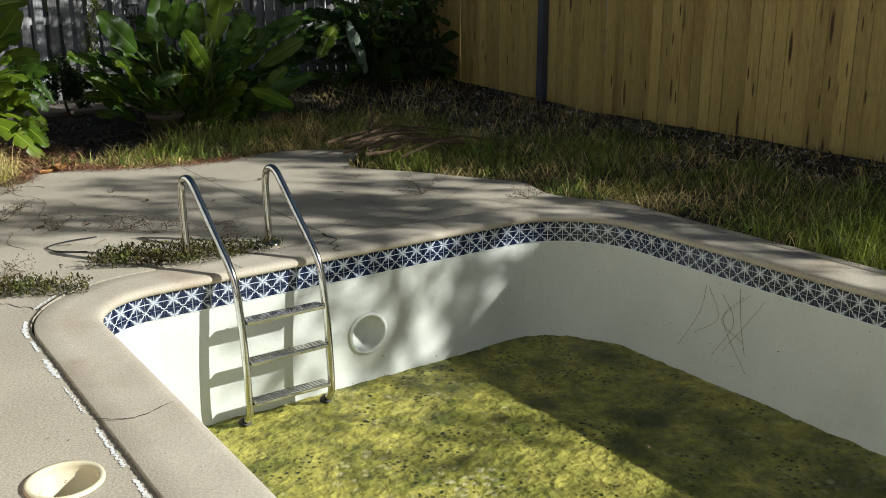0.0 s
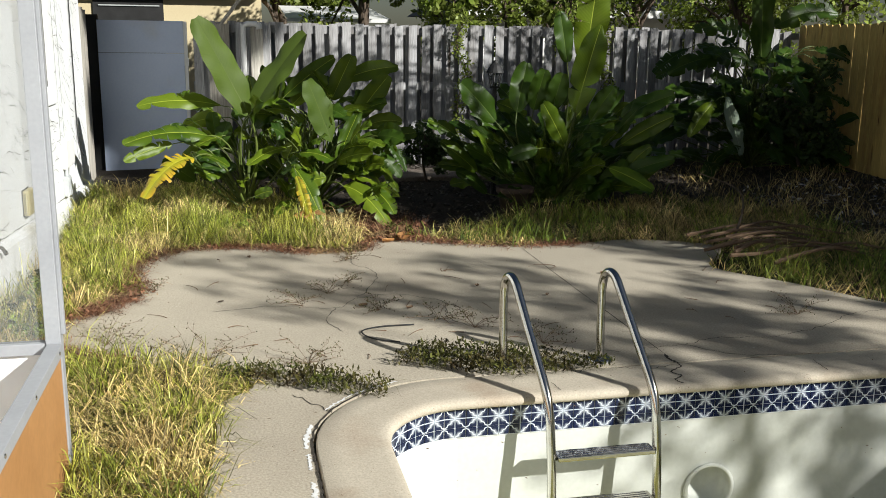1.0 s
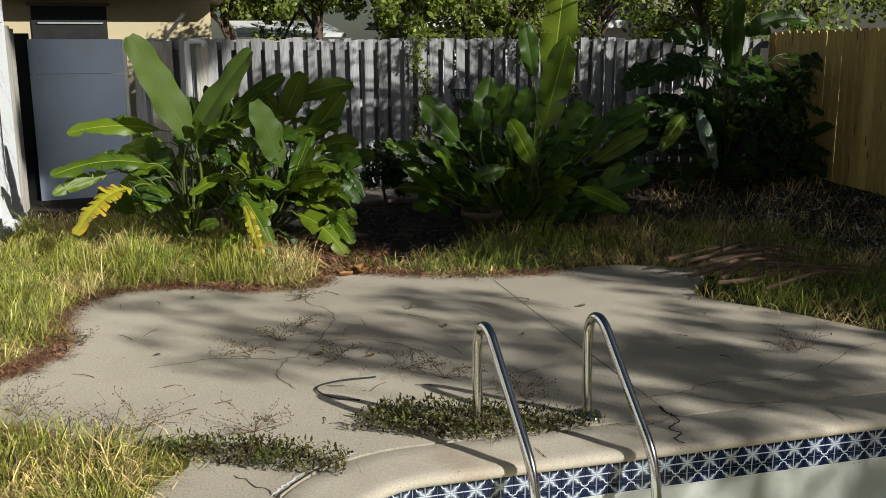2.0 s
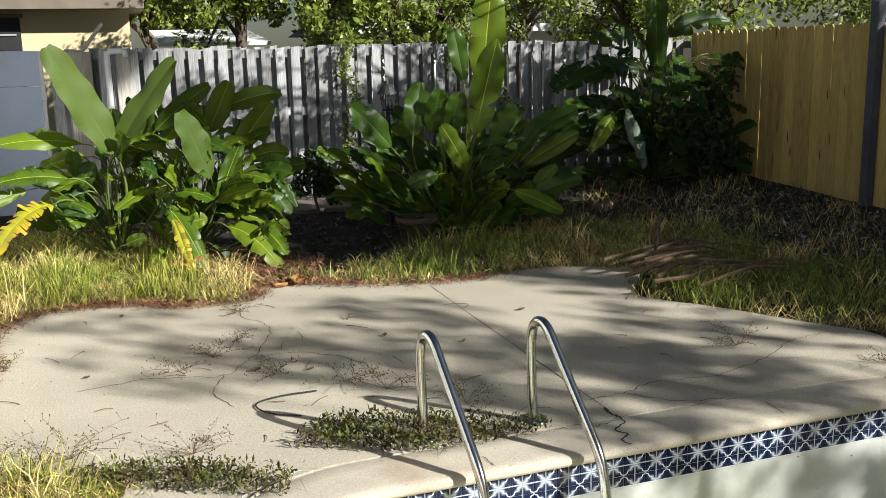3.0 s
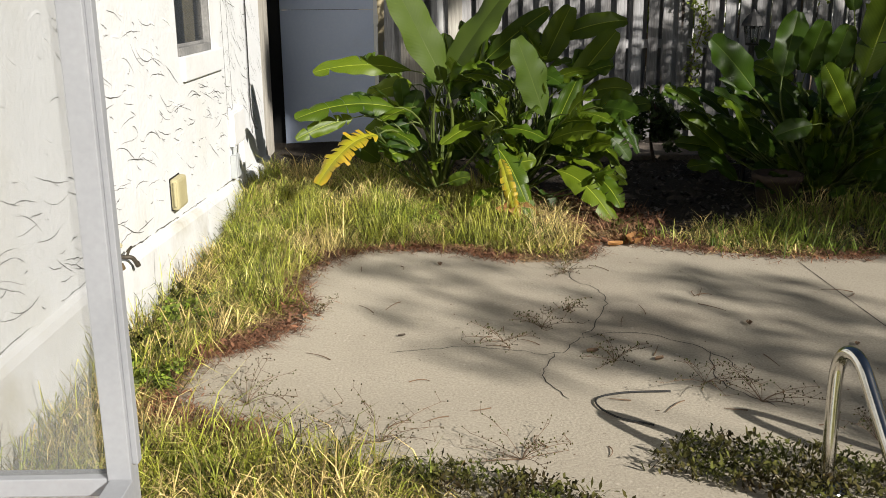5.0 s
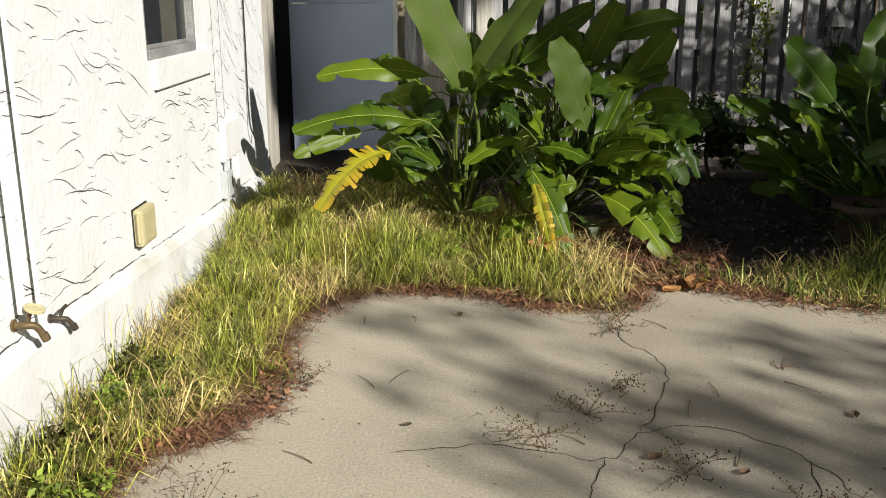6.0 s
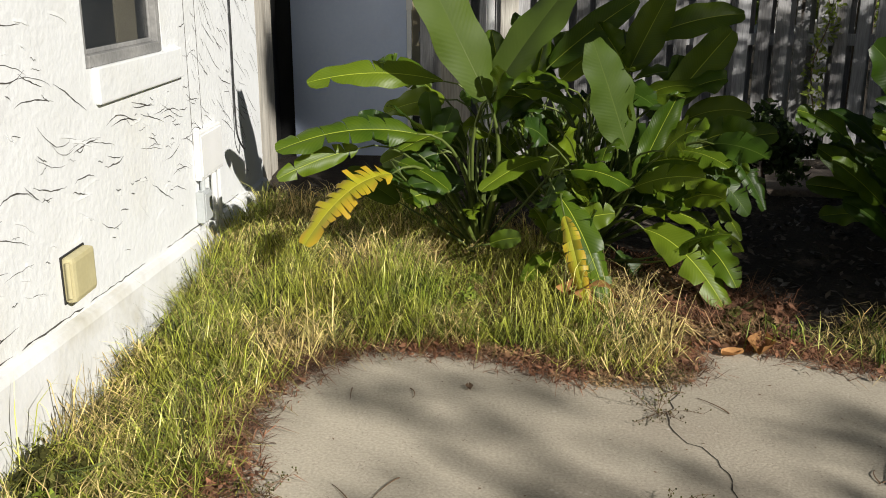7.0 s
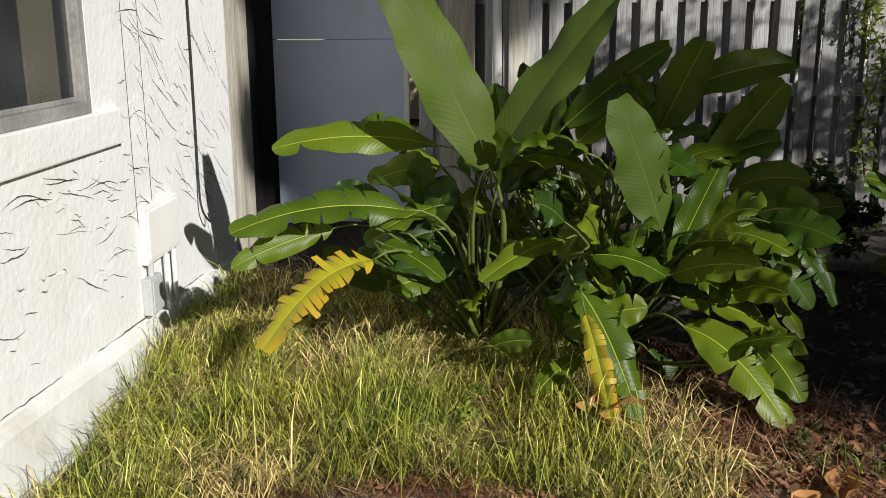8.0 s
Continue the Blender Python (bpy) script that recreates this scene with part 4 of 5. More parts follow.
# ---- grass, weeds and litter ----
def blades(name, label, mat, spots, height, width, lean, seed, parent=None):
    """Bent grass blades; spots is an array of x, y, z."""
    rng = np.random.default_rng(seed)
    n = len(spots)
    ang, tilt = rng.uniform(0, 2 * np.pi, n), rng.uniform(0, 2 * np.pi, n)
    h = height * rng.uniform(0.4, 1.2, n) * np.array([0.85 + 1.2 * noise.noise((q[0] * 2.6, q[1] * 2.6, seed * 1.7)) for q in spots])
    w = width * rng.uniform(0.6, 1.3, n)
    sag = lean * rng.uniform(0.2, 1.3, n)
    ln = np.minimum(sag * h, 0.24 * rng.uniform(0.6, 1.15, n))
    side = np.stack([np.cos(ang), np.sin(ang), np.zeros(n)], 1) * (w / 2)[:, None]
    go = np.stack([np.cos(tilt), np.sin(tilt), np.zeros(n)], 1)
    up = np.array([0, 0, 1.0])
    mid = spots + up * (h * np.clip(0.66 - 0.10 * sag, 0.3, 0.62))[:, None] + go * (ln * 0.42)[:, None]
    tip = spots + up * (h * np.clip(1.1 - 0.46 * sag, 0.06, 1))[:, None] + go * ln[:, None]
    verts = np.stack([spots - side, spots + side, mid + side * 0.8, mid - side * 0.8, tip], 1).reshape(-1, 3)
    base = np.arange(n) * 5
    me = bpy.data.meshes.new(name)
    quads = np.stack([base, base + 1, base + 2, base + 3], 1)
    tris = np.stack([base + 3, base + 2, base + 4], 1)
    me.from_pydata(verts.tolist(), [], quads.tolist() + tris.tolist())
    me.materials.append(mat)
    ob = new(name, me)
    if parent:
        ob.parent = parent
    return tagged(ob, label, "grass", kind="stuff")


def scatter(poly, count, seed, off_deck=True, clump=0.0):
    rng = np.random.default_rng(seed)
    xs, ys = [q[0] for q in poly], [q[1] for q in poly]
    x, y = rng.uniform(min(xs), max(xs), count * 3), rng.uniform(min(ys), max(ys), count * 3)
    keep = inside(poly, x, y)
    if off_deck:
        jx, jy = rng.normal(0, 0.06, len(x)), rng.normal(0, 0.06, len(x))
        keep &= ~inside(DECK, x + jx, y + jy)
    if clump:
        f = np.array([noise.noise((a * 2.3, b * 2.3, seed)) + 0.5 * noise.noise((a * 6, b * 6, seed)) for a, b in zip(x, y)])
        keep &= rng.uniform(-0.5, 0.5, len(x)) * (1 / clump) < f + 0.12
    x, y = x[keep][:count], y[keep][:count]
    z = ground_height(x, y) if off_deck else np.zeros(len(x))
    return np.stack([x, y, z], 1)


WALL_STRIP = [(-3.18, 8.95), (-2.5, 8.95), (-2.45, 10.1), (-2.8, 10.3), (-2.75, 11.1), (-2.35, 11.4), (-2.4, 12.1), (-2.2, 12.7), (-1.5, 12.75), (-1.1, 12.45), (-0.8, 12.6), (-0.8, 13.4), (-1.2, 14.2), (-2.2, 14.9), (-3.15, 15.2)]
CORNER = [(-2.44, 7.3), (-2.18, 7.6), (-1.94, 8.3), (-1.80, 9.0), (-1.82, 9.4), (-1.62, 9.66), (-2.1, 9.95), (-2.5, 10.1), (-2.5, 8.9)]
BACK_STRIP = [(-0.9, 12.5), (0.2, 12.3), (1.0, 12.3), (2.0, 12.1), (3.4, 11.6), (3.6, 13.2), (2.6, 14.0), (1.0, 13.6), (0.4, 13.15), (-0.4, 13.0)]
EAST = [(2.62, 4.0), (3.6, 4.0), (4.4, 8.0), (4.6, 11.0), (3.4, 12.2), (1.75, 11.8), (1.65, 11.3), (2.0, 10.8), (2.3, 10.2), (2.3, 9.5), (2.64, 9.0)]
blades("grass", "tall yellow-green grass along the house wall", M["grass"], scatter(WALL_STRIP, 26000, 1, clump=0.9), 0.31, 0.0044, 2.5, 1)
blades("dry_grass", "matted straw grass along the deck edge", M["straw"], scatter(WALL_STRIP, 17000, 2, clump=0.9), 0.27, 0.0046, 2.8, 2)
blades("grass", "rank yellow-green grass clump beside the screen porch", M["grass"], scatter(CORNER, 6400, 3, clump=0.8), 0.24, 0.005, 1.9, 3)
blades("dry_grass", "dry straw among the grass clump", M["straw"], scatter(CORNER, 6200, 4, clump=0.8), 0.22, 0.0048, 2.7, 4)
blades("dry_grass", "low straw-coloured grass behind the deck", M["straw"], scatter(BACK_STRIP, 11000, 5, clump=0.8), 0.22, 0.0065, 2.0, 5)
blades("grass", "tufts of green grass behind the deck", M["lush"], scatter(BACK_STRIP, 4800, 6, clump=0.8), 0.25, 0.007, 1.3, 6)
blades("dry_grass", "overgrown dry grass beside the pool", M["straw"], scatter(EAST, 6500, 7, clump=0.8), 0.22, 0.0055, 2.1, 7)
blades("grass", "green grass tufts beside the pool", M["lush"], scatter(EAST, 11000, 8, clump=0.8), 0.25, 0.006, 1.5, 8)
blades("dry_grass", "thin dry weeds on the bare soil", M["straw"], scatter([(3.0, 8.0), (5.4, 8.0), (5.4, 15.5), (2.4, 16.0), (2.2, 13.0)], 7000, 31, clump=0.5), 0.20, 0.004, 1.6, 31)
blades("grass", "bright green grass at the pool edge", M["lush"], scatter([(2.65, 5.0), (3.5, 5.0), (3.6, 7.4), (3.0, 7.9), (2.66, 7.6)], 9000, 9), 0.24, 0.007, 0.7, 9)
def leaves_flat(name, label, mat, spots, size, seed, lift=0.02, category="leaf litter", flat=0.35):
    """Small leaves lying at all angles; each is a kite of four corners."""
    rng = np.random.default_rng(seed)
    n = len(spots)
    a = rng.uniform(0, 2 * np.pi, n)
    s = size * rng.uniform(0.5, 1.3, n)
    d = np.stack([np.cos(a), np.sin(a), rng.normal(0, flat, n)], 1)
    e = np.stack([-np.sin(a), np.cos(a), rng.normal(0, flat, n)], 1)
    c = spots + np.array([0, 0, 1.0]) * rng.uniform(0.2, 1.0, n)[:, None] * lift
    verts = np.stack([c - d * s[:, None], c + e * (s * 0.45)[:, None], c + d * s[:, None], c - e * (s * 0.45)[:, None]], 1).reshape(-1, 3)
    base = np.arange(n) * 4
    me = bpy.data.meshes.new(name)
    me.from_pydata(verts.tolist(), [], np.stack([base, base + 1, base + 2, base + 3], 1).tolist())
    me.materials.append(mat)
    return tagged(new(name, me), label, category, kind="stuff")


def edge_spots(count):
    """Places along the deck's western and northern rim, a little to either side of it."""
    rng = np.random.default_rng(10)
    line = np.array([q for q in DECK if (q[1] > 10.0 and q[0] < 1.2)])
    pick = rng.integers(0, len(line) - 1, count)
    t = rng.uniform(0, 1, count)[:, None]
    q = line[pick] * (1 - t) + line[pick + 1] * t + rng.normal(0, 0.066, (count, 2))
    return np.concatenate([q, np.full((count, 1), 0.004)], 1)


blades("grass_litter", "red-brown dead grass mat at the deck edge", M["red_straw"], edge_spots(16000), 0.045, 0.0052, 3.2, 10)
leaves_flat("leaf_litter", "brown dead leaf crumbs along the deck edge", M["red_straw"], edge_spots(2600), 0.016, 43, 0.03)
leaves_flat("leaf_litter", "brown dead leaves under the paddle-leaf plant", M["red_straw"], scatter([(-1.2, 12.85), (-0.3, 12.7), (-0.1, 13.3), (-0.6, 13.7), (-1.2, 13.5)], 1500, 44), 0.03, 44, 0.06)
blades("dry_grass", "brown dead stems under the paddle-leaf plant", M["red_straw"], scatter([(-2.3, 13.1), (-0.3, 12.75), (-0.1, 13.3), (-0.6, 14.0), (-2.2, 14.2)], 5000, 45), 0.16, 0.004, 2.6, 45)
leaves_flat("crumbs", "small brown plant crumbs scattered on the concrete", M["twig"], scatter(DECK, 1500, 41, False), 0.007, 41, 0.004, "debris", 0.2)
leaves_flat("leaf_litter", "pale dead leaves along the foot of the fence", M["litter_pale"], scatter([(4.0, 8.5), (5.5, 8.0), (5.55, 15.0), (3.6, 14.5), (3.4, 13.0)], 1300, 42), 0.034, 42)


leaves_flat("leaf_litter", "grey dead leaves on the dark soil along the fence", M["litter"], scatter([(3.2, 7.5), (5.55, 7.0), (5.55, 16.3), (2.8, 16.3), (3.0, 13.5), (3.8, 12.0)], 6000, 11), 0.032, 11)
leaves_flat("leaf_litter", "brown leaf litter under the plants", M["litter"], scatter([(-2.9, 13.2), (3.5, 12.6), (3.5, 16.4), (-2.2, 16.4)], 7000, 12), 0.03, 12)
for poly, n, h, sd in (([(-1.05, 9.75), (-0.55, 9.45), (0.1, 9.46), (0.0, 9.56), (-0.4, 9.82), (-0.8, 9.98)], 750, 0.05, 21), ([(-1.95, 9.72), (-1.5, 9.45), (-1.15, 9.28), (-1.08, 9.42), (-1.4, 9.66), (-1.75, 9.80)], 600, 0.05, 22)):
    leaves_flat("weed_mat", "low creeping weeds growing out of a deck crack", M["weed"], scatter(poly, n * 4, sd, False, 0.9), 0.0105, sd, h * 1.5, "weeds", 0.8)
    blades("weed_mat", "thin weed stalks out of a deck crack", M["weed"], scatter(poly, n, sd + 5, False, 0.7), 0.065, 0.0022, 2.2, sd)


def dry_weed(spot, size, seed):
    """A thin branching dead weed with tiny seed heads."""
    rng = random.Random(seed)
    ob = thing("dry_weed", "thin dry branching weed on the concrete deck", "weed", (spot[0], spot[1], 0), "dry weeds on the deck")
    bm, heads = bmesh.new(), bmesh.new()
    for _ in range(rng.randint(8, 13)):
        a, reach = rng.uniform(0, 6.28), size * rng.uniform(0.5, 1.1)
        tip = Vector((math.cos(a) * reach, math.sin(a) * reach, size * rng.uniform(0.06, 0.55)))
        line = bezier((0, 0, 0), (tip.x * 0.4, tip.y * 0.4, tip.z * 0.9), tip, 5)
        tube(line, 0.0014, 4, bm, 0.0007)
        for q in line[2:]:
            for _ in range(2):
                end = q + Vector((rng.uniform(-1, 1), rng.uniform(-1, 1), rng.uniform(-0.2, 0.8))) * size * 0.16
                tube([q, end], 0.001, 3, bm, 0.0006)
                bmesh.ops.create_icosphere(heads, subdivisions=1, radius=0.003, matrix=Matrix.Translation(end) @ Matrix.Diagonal((1, 1, 1.4, 1)))
    part("stem", bm, M["twig"], ob)
    tagged(part("seed_head", heads, M["weed"], ob), kind="stuff")


for k, (spot, size) in enumerate((((-1.22, 11.20), 0.20), ((-1.42, 11.02), 0.19), ((-1.08, 11.45), 0.13), ((-0.62, 10.50), 0.24), ((-0.45, 10.30), 0.24), ((-0.95, 10.75), 0.15), ((-0.98, 12.15), 0.17), ((-0.90, 12.42), 0.13),
                                  ((-2.25, 10.05), 0.30), ((-1.95, 10.0), 0.28), ((-1.45, 9.85), 0.22), ((-2.5, 10.35), 0.26), ((-0.15, 9.95), 0.2), ((1.6, 10.2), 0.2), ((-2.35, 11.5), 0.14), ((2.15, 9.6), 0.16))):
    dry_weed(spot, size, k)

leaf_rng = random.Random(8)
twigs = [bezier((0, 0, 0.003), (0.05, leaf_rng.uniform(-0.03, 0.03), 0.012), (leaf_rng.uniform(0.07, 0.16), leaf_rng.uniform(-0.04, 0.04), 0.003), 5) for _ in range(5)]
for x, y, turn in [(leaf_rng.uniform(-2.3, 1.6), leaf_rng.uniform(9.9, 12.4), leaf_rng.uniform(0, 360)) for _ in range(46)]:
    if -0.15 < x < 1.9 and leaf_rng.random() < 0.5:
        continue
    tagged(part("twig", tube(leaf_rng.choice(twigs), 0.0028, 5, taper=0.0012), M["twig"]), "small dry twig lying on the concrete deck", "twig", "twigs on the deck").matrix_world = pose(x, y, 0, 0, 0, turn)


def curled_leaf(size):
    bm = bmesh.new()
    rows = []
    for i in range(7):
        s = i / 6
        w = size * 0.32 * math.sin(math.pi * min(0.96, max(0.06, s))) ** 0.8
        rows.append([bm.verts.new((size * (s - 0.5), w * k, size * (0.05 + 0.22 * k * k + 0.18 * (s - 0.5) ** 2))) for k in (-1, -0.5, 0, 0.5, 1)])
    for r0, r1 in zip(rows, rows[1:]):
        for k in range(4):
            bm.faces.new((r0[k], r0[k + 1], r1[k + 1], r1[k]))
    return bm


for x, y, size, turn, mat in ((-1.03, 10.85, 0.06, 20, "twig"), (-1.70, 12.33, 0.05, 100, "twig"), (-2.24, 12.58, 0.045, 150, "twig"), (-0.42, 12.78, 0.19, 70, "dead_leaf"), (-0.56, 12.72, 0.10, 10, "dead_leaf"), (-1.18, 12.95, 0.13, 40, "dead_leaf"),
                              (-0.75, 10.75, 0.05, 30, "twig"), (-0.2, 11.2, 0.05, 80, "twig"), (0.8, 11.4, 0.05, 10, "twig"), (-1.9, 11.1, 0.035, 200, "litter"), (-0.62, 12.9, 0.11, 250, "litter"), (0.2, 10.9, 0.04, 60, "twig")):
    tagged(part("fallen_leaf", curled_leaf(size), M[mat], smooth=True), "curled dry fallen leaf on the ground", "leaf", "fallen leaves").matrix_world = pose(x, y, 0.003, 0, 0, turn)

tagged(part("black_hose", tube(smooth_line([(-0.79, 10.40, 0.008), (-0.97, 10.39, 0.010), (-1.09, 10.35, 0.008), (-1.11, 10.27, 0.008), (-1.05, 10.16, 0.008), (-0.93, 10.09, 0.008)], 7), 0.0042, 8), M["black"], smooth=True),
       "thin black hose lying in a loop on the deck", "hose")
for k in range(13):
    sx, sy = 1.75 + mark_rng.uniform(0.0, 0.45), 11.15 + 0.085 * k + mark_rng.uniform(-0.06, 0.06)
    run = mark_rng.uniform(0.22, 0.36)
    pts = [(sx + t * run, sy + t * run * 0.08 + mark_rng.uniform(-0.045, 0.045), 0.05 + 0.10 * math.sin(0.3 + t * 0.7) + mark_rng.uniform(-0.01, 0.04)) for t in range(5)]
    tagged(part("dead_branch", tube(smooth_line(pts, 4), 0.016, 6, taper=0.006), M["twig"]), "bare dead branch lying in the dry grass", "branch", "dead branches")
tagged(part("dead_branch", tube(smooth_line([(2.1, 11.9, 0.05), (2.35, 12.2, 0.30), (2.45, 12.5, 0.42), (2.3, 12.9, 0.50)], 5), 0.012, 6, taper=0.004), M["bark"]), "bare dead branch arching out of the grass", "branch", "dead branches")
tagged(part("floating_leaf", curled_leaf(0.16), M["twig"], smooth=True), "dark leaf lying on the algae floor", "leaf").matrix_world = pose(0.95, 6.95, FLOOR_Z + 0.015, 0, 0, 60)
vine_line = [(2.262, 7.75, -0.22), (2.25, 7.72, -0.4), (2.25, 7.66, -0.62), (2.25, 7.7, -0.80)]
dead_vine = thing("dead_vine", "thin dry vine hanging down the pool wall", "vine")
for k in range(7):
    y0 = 7.75 + mark_rng.uniform(-0.25, 0.25)
    part("strand", tube(smooth_line([(2.262, y0, -0.20 - 0.1 * mark_rng.random()), (2.25, y0 + mark_rng.uniform(-0.15, 0.2), -0.45), (2.245, y0 + mark_rng.uniform(-0.2, 0.35), -0.55 - 0.2 * mark_rng.random())], 5), 0.0013, 4), M["twig"], dead_vine)


# ---- broad-leaved plants ----
def blade_mesh(base, tip, width, arch, face, fold, tears, rng, petiole_root=None):
    """A paddle blade from base to tip, bowed by arch, turned to face, folded along its rib and torn into strips."""
    base, tip = Vector(base), Vector(tip)
    length = (tip - base).length
    mid = (base + tip) / 2 + Vector((0, 0, arch * length))
    steps = 18
    line = bezier(base, mid, tip, steps)
    bm = bmesh.new()
    uv = bm.loops.layers.uv.new("UVMap")
    face = Vector(face).normalized()

    def frame_at(i):
        d = (line[min(i + 1, steps)] - line[max(i - 1, 0)]).normalized()
        s = d.cross(face)
        s = s.normalized() if s.length > 1e-3 else d.orthogonal().normalized()
        return line[i], s, s.cross(d).normalized()

    def half_width(t):
        return 0.5 * width * max(0.02, math.sin(math.pi * min(1.0, t ** 0.9 * 0.965 + 0.016))) ** 0.45

    for sign in (-1, 1):
        cuts = sorted({0, steps} | {i for i in range(2, steps - 1) if rng.random() < tears})
        ph = rng.uniform(0, 6)
        wave = rng.uniform(0.03, 0.11)
        for lo, hi in zip(cuts, cuts[1:]):
            drop = rng.uniform(-0.5, 0.25) * min(1.0, tears * 3)
            gap = 0.0 if tears == 0 else rng.uniform(0.10, 0.40)
            rows = []
            for i in range(lo, hi + 1):
                q, s, up = frame_at(i)
                t = i / steps
                row = []
                for k in range(5):
                    c = k / 4
                    w = half_width(t) * c
                    pull = 0.0
                    if hi - lo < steps:
                        pull = ((lo + hi) / 2 - i) / steps * gap * c * c * length * 0.7
                    d = (line[min(i + 1, steps)] - line[max(i - 1, 0)]).normalized()
                    ripple = width * c * c * (0.055 * math.sin(t * 21 + ph) + wave * math.sin(t * 9.5 + 2 * ph))
                    lift = w * (fold * (1.15 - 0.95 * c)) + ripple + drop * w * c
                    flat = math.sqrt(max(0.15, 1 - (fold * 0.8) ** 2))
                    row.append((bm.verts.new(q + s * (sign * w * flat) + up * lift + d * (pull + 0.18 * w)), 0.5 + sign * 0.5 * c, t))
                rows.append(row)
            for r0, r1 in zip(rows, rows[1:]):
                for k in range(4):
                    quad = (r0[k], r0[k + 1], r1[k + 1], r1[k])
                    f = bm.faces.new([v[0] for v in quad])
                    for lp, v in zip(f.loops, quad):
                        lp[uv].uv = (v[1], v[2])
    ribs = tube([p - frame_at(i)[2] * 0.004 for i, p in enumerate(line)], max(0.004, width * 0.022), 6, taper=0.0015)
    return bm, ribs


def broad_leaf(plant, root, base, tip, width, arch=0.15, face=(0.2, -0.7, 0.6), fold=0.35, tears=0.0, mat="paddle", seed=1):
    """One leaf of a plant: its stalk from the root, its rib, and its blade."""
    rng = random.Random(seed)
    bm, ribs = blade_mesh(base, tip, width, arch, face, fold, tears, rng)
    leaf = part("leaf", bm, M[mat], plant, smooth=True)
    b, t, r = Vector(base), Vector(tip), Vector(root)
    lead = b - (t - b).normalized() * (b - r).length * 0.35
    lead.z = max(lead.z, r.z + 0.3 * (b.z - r.z))
    tube([q for q in bezier(r, lead, b, 8)], max(0.008, width * 0.07), 7, ribs, max(0.004, width * 0.022))
    part("stalk", ribs, M["stalk"], leaf, smooth=True)
    return leaf


sunny = thing("bird_of_paradise_plant", "large sunlit plant with torn green paddle leaves", "plant")
RA, RB = (-1.68, 14.0, 0.08), (-1.08, 13.95, 0.08)
F = (0.35, -0.85, 0.35)      # towards the light
U = (0.2, -0.35, 0.9)        # upward
broad_leaf(sunny, RA, (-1.64, 13.80, 0.97), (-2.06, 13.70, 1.80), 0.30, 0.02, (0.5, -0.8, 0.1), 0.18, mat="paddle_back", seed=1)
broad_leaf(sunny, RA, (-1.63, 13.90, 0.97), (-1.12, 13.80, 1.68), 0.25, 0.08, (-0.6, -0.75, 0.3), 0.30, mat="paddle_back", seed=2)
broad_leaf(sunny, RB, (-0.93, 13.60, 0.75), (-1.14, 13.50, 1.29), 0.26, 0.03, (0.45, -0.85, 0.15), 0.12, mat="paddle_back", seed=3)
broad_leaf(sunny, RB, (-1.30, 14.10, 1.12), (-0.83, 14.20, 1.47), 0.17, 0.06, F, 0.3, 0.05, seed=4)
broad_leaf(sunny, RB, (-0.86, 14.20, 1.08), (-0.65, 14.30, 1.49), 0.23, 0.02, F, 0.35, seed=5)
broad_leaf(sunny, RB, (-0.74, 14.40, 1.25), (-0.17, 14.50, 1.38), 0.20, 0.10, (0.1, -0.8, 0.5), 0.3, seed=6)
broad_leaf(sunny, RB, (-0.66, 14.00, 0.92), (-0.33, 14.10, 1.31), 0.22, 0.03, F, 0.3, seed=7)
broad_leaf(sunny, RB, (-0.75, 13.80, 0.64), (-0.10, 13.90, 0.79), 0.22, 0.08, (0.15, -0.75, 0.6), 0.3, seed=8)
broad_leaf(sunny, RA, (-2.00, 13.70, 0.80), (-2.68, 13.40, 0.76), 0.22, 0.16, (-0.05, -0.6, 0.8), 0.45, 0.22, seed=9)
broad_leaf(sunny, RA, (-1.88, 14.00, 1.04), (-2.59, 13.80, 1.05), 0.17, 0.13, (0.0, -0.75, 0.6), 0.1, 0.10, seed=10)
broad_leaf(sunny, RA, (-2.10, 13.70, 0.65), (-1.83, 13.50, 0.55), 0.13, 0.12, U, 0.3, seed=11)
broad_leaf(sunny, RA, (-1.33, 13.60, 0.70), (-1.67, 13.40, 0.57), 0.13, 0.15, U, 0.35, seed=12)
broad_leaf(sunny, RA, (-2.12, 13.50, 0.63), (-2.52, 13.20, 0.34), 0.22, 0.30, (-0.2, -0.5, 0.9), 0.3, 0.75, "paddle_yellow", seed=13)
broad_leaf(sunny, RA, (-2.30, 13.60, 0.74), (-2.68, 13.40, 0.62), 0.12, 0.08, F, 0.25, 0.15, seed=14)
broad_leaf(sunny, RB, (-1.30, 13.40, 0.57), (-1.06, 13.10, 0.10), 0.17, 0.22, (0.25, -0.9, 0.3), 0.35, 0.5, "paddle", seed=15)
broad_leaf(sunny, RB, (-1.27, 13.20, 0.50), (-1.17, 13.04, 0.10), 0.10, 0.15, (-0.3, -0.9, 0.1), 0.45, 0.6, "paddle_yellow", seed=16)
broad_leaf(sunny, RB, (-0.84, 13.50, 0.36), (-0.45, 13.20, 0.0), 0.19, 0.28, (0.2, -0.8, 0.6), 0.3, 0.2, seed=17)
broad_leaf(sunny, RB, (-1.22, 13.50, 0.66), (-0.94, 13.40, 0.60), 0.19, 0.20, U, -0.35, seed=18)
broad_leaf(sunny, RB, (-0.87, 13.70, 0.55), (-0.65, 13.80, 1.01), 0.17, 0.05, F, 0.55, seed=19)
broad_leaf(sunny, RB, (-0.74, 13.80, 0.52), (-0.17, 13.80, 0.56), 0.17, 0.14, U, 0.2, 0.5, seed=20)
broad_leaf(sunny, RB, (-0.84, 13.60, 0.45), (-0.33, 13.50, 0.25), 0.21, 0.20, U, -0.3, 0.12, seed=21)
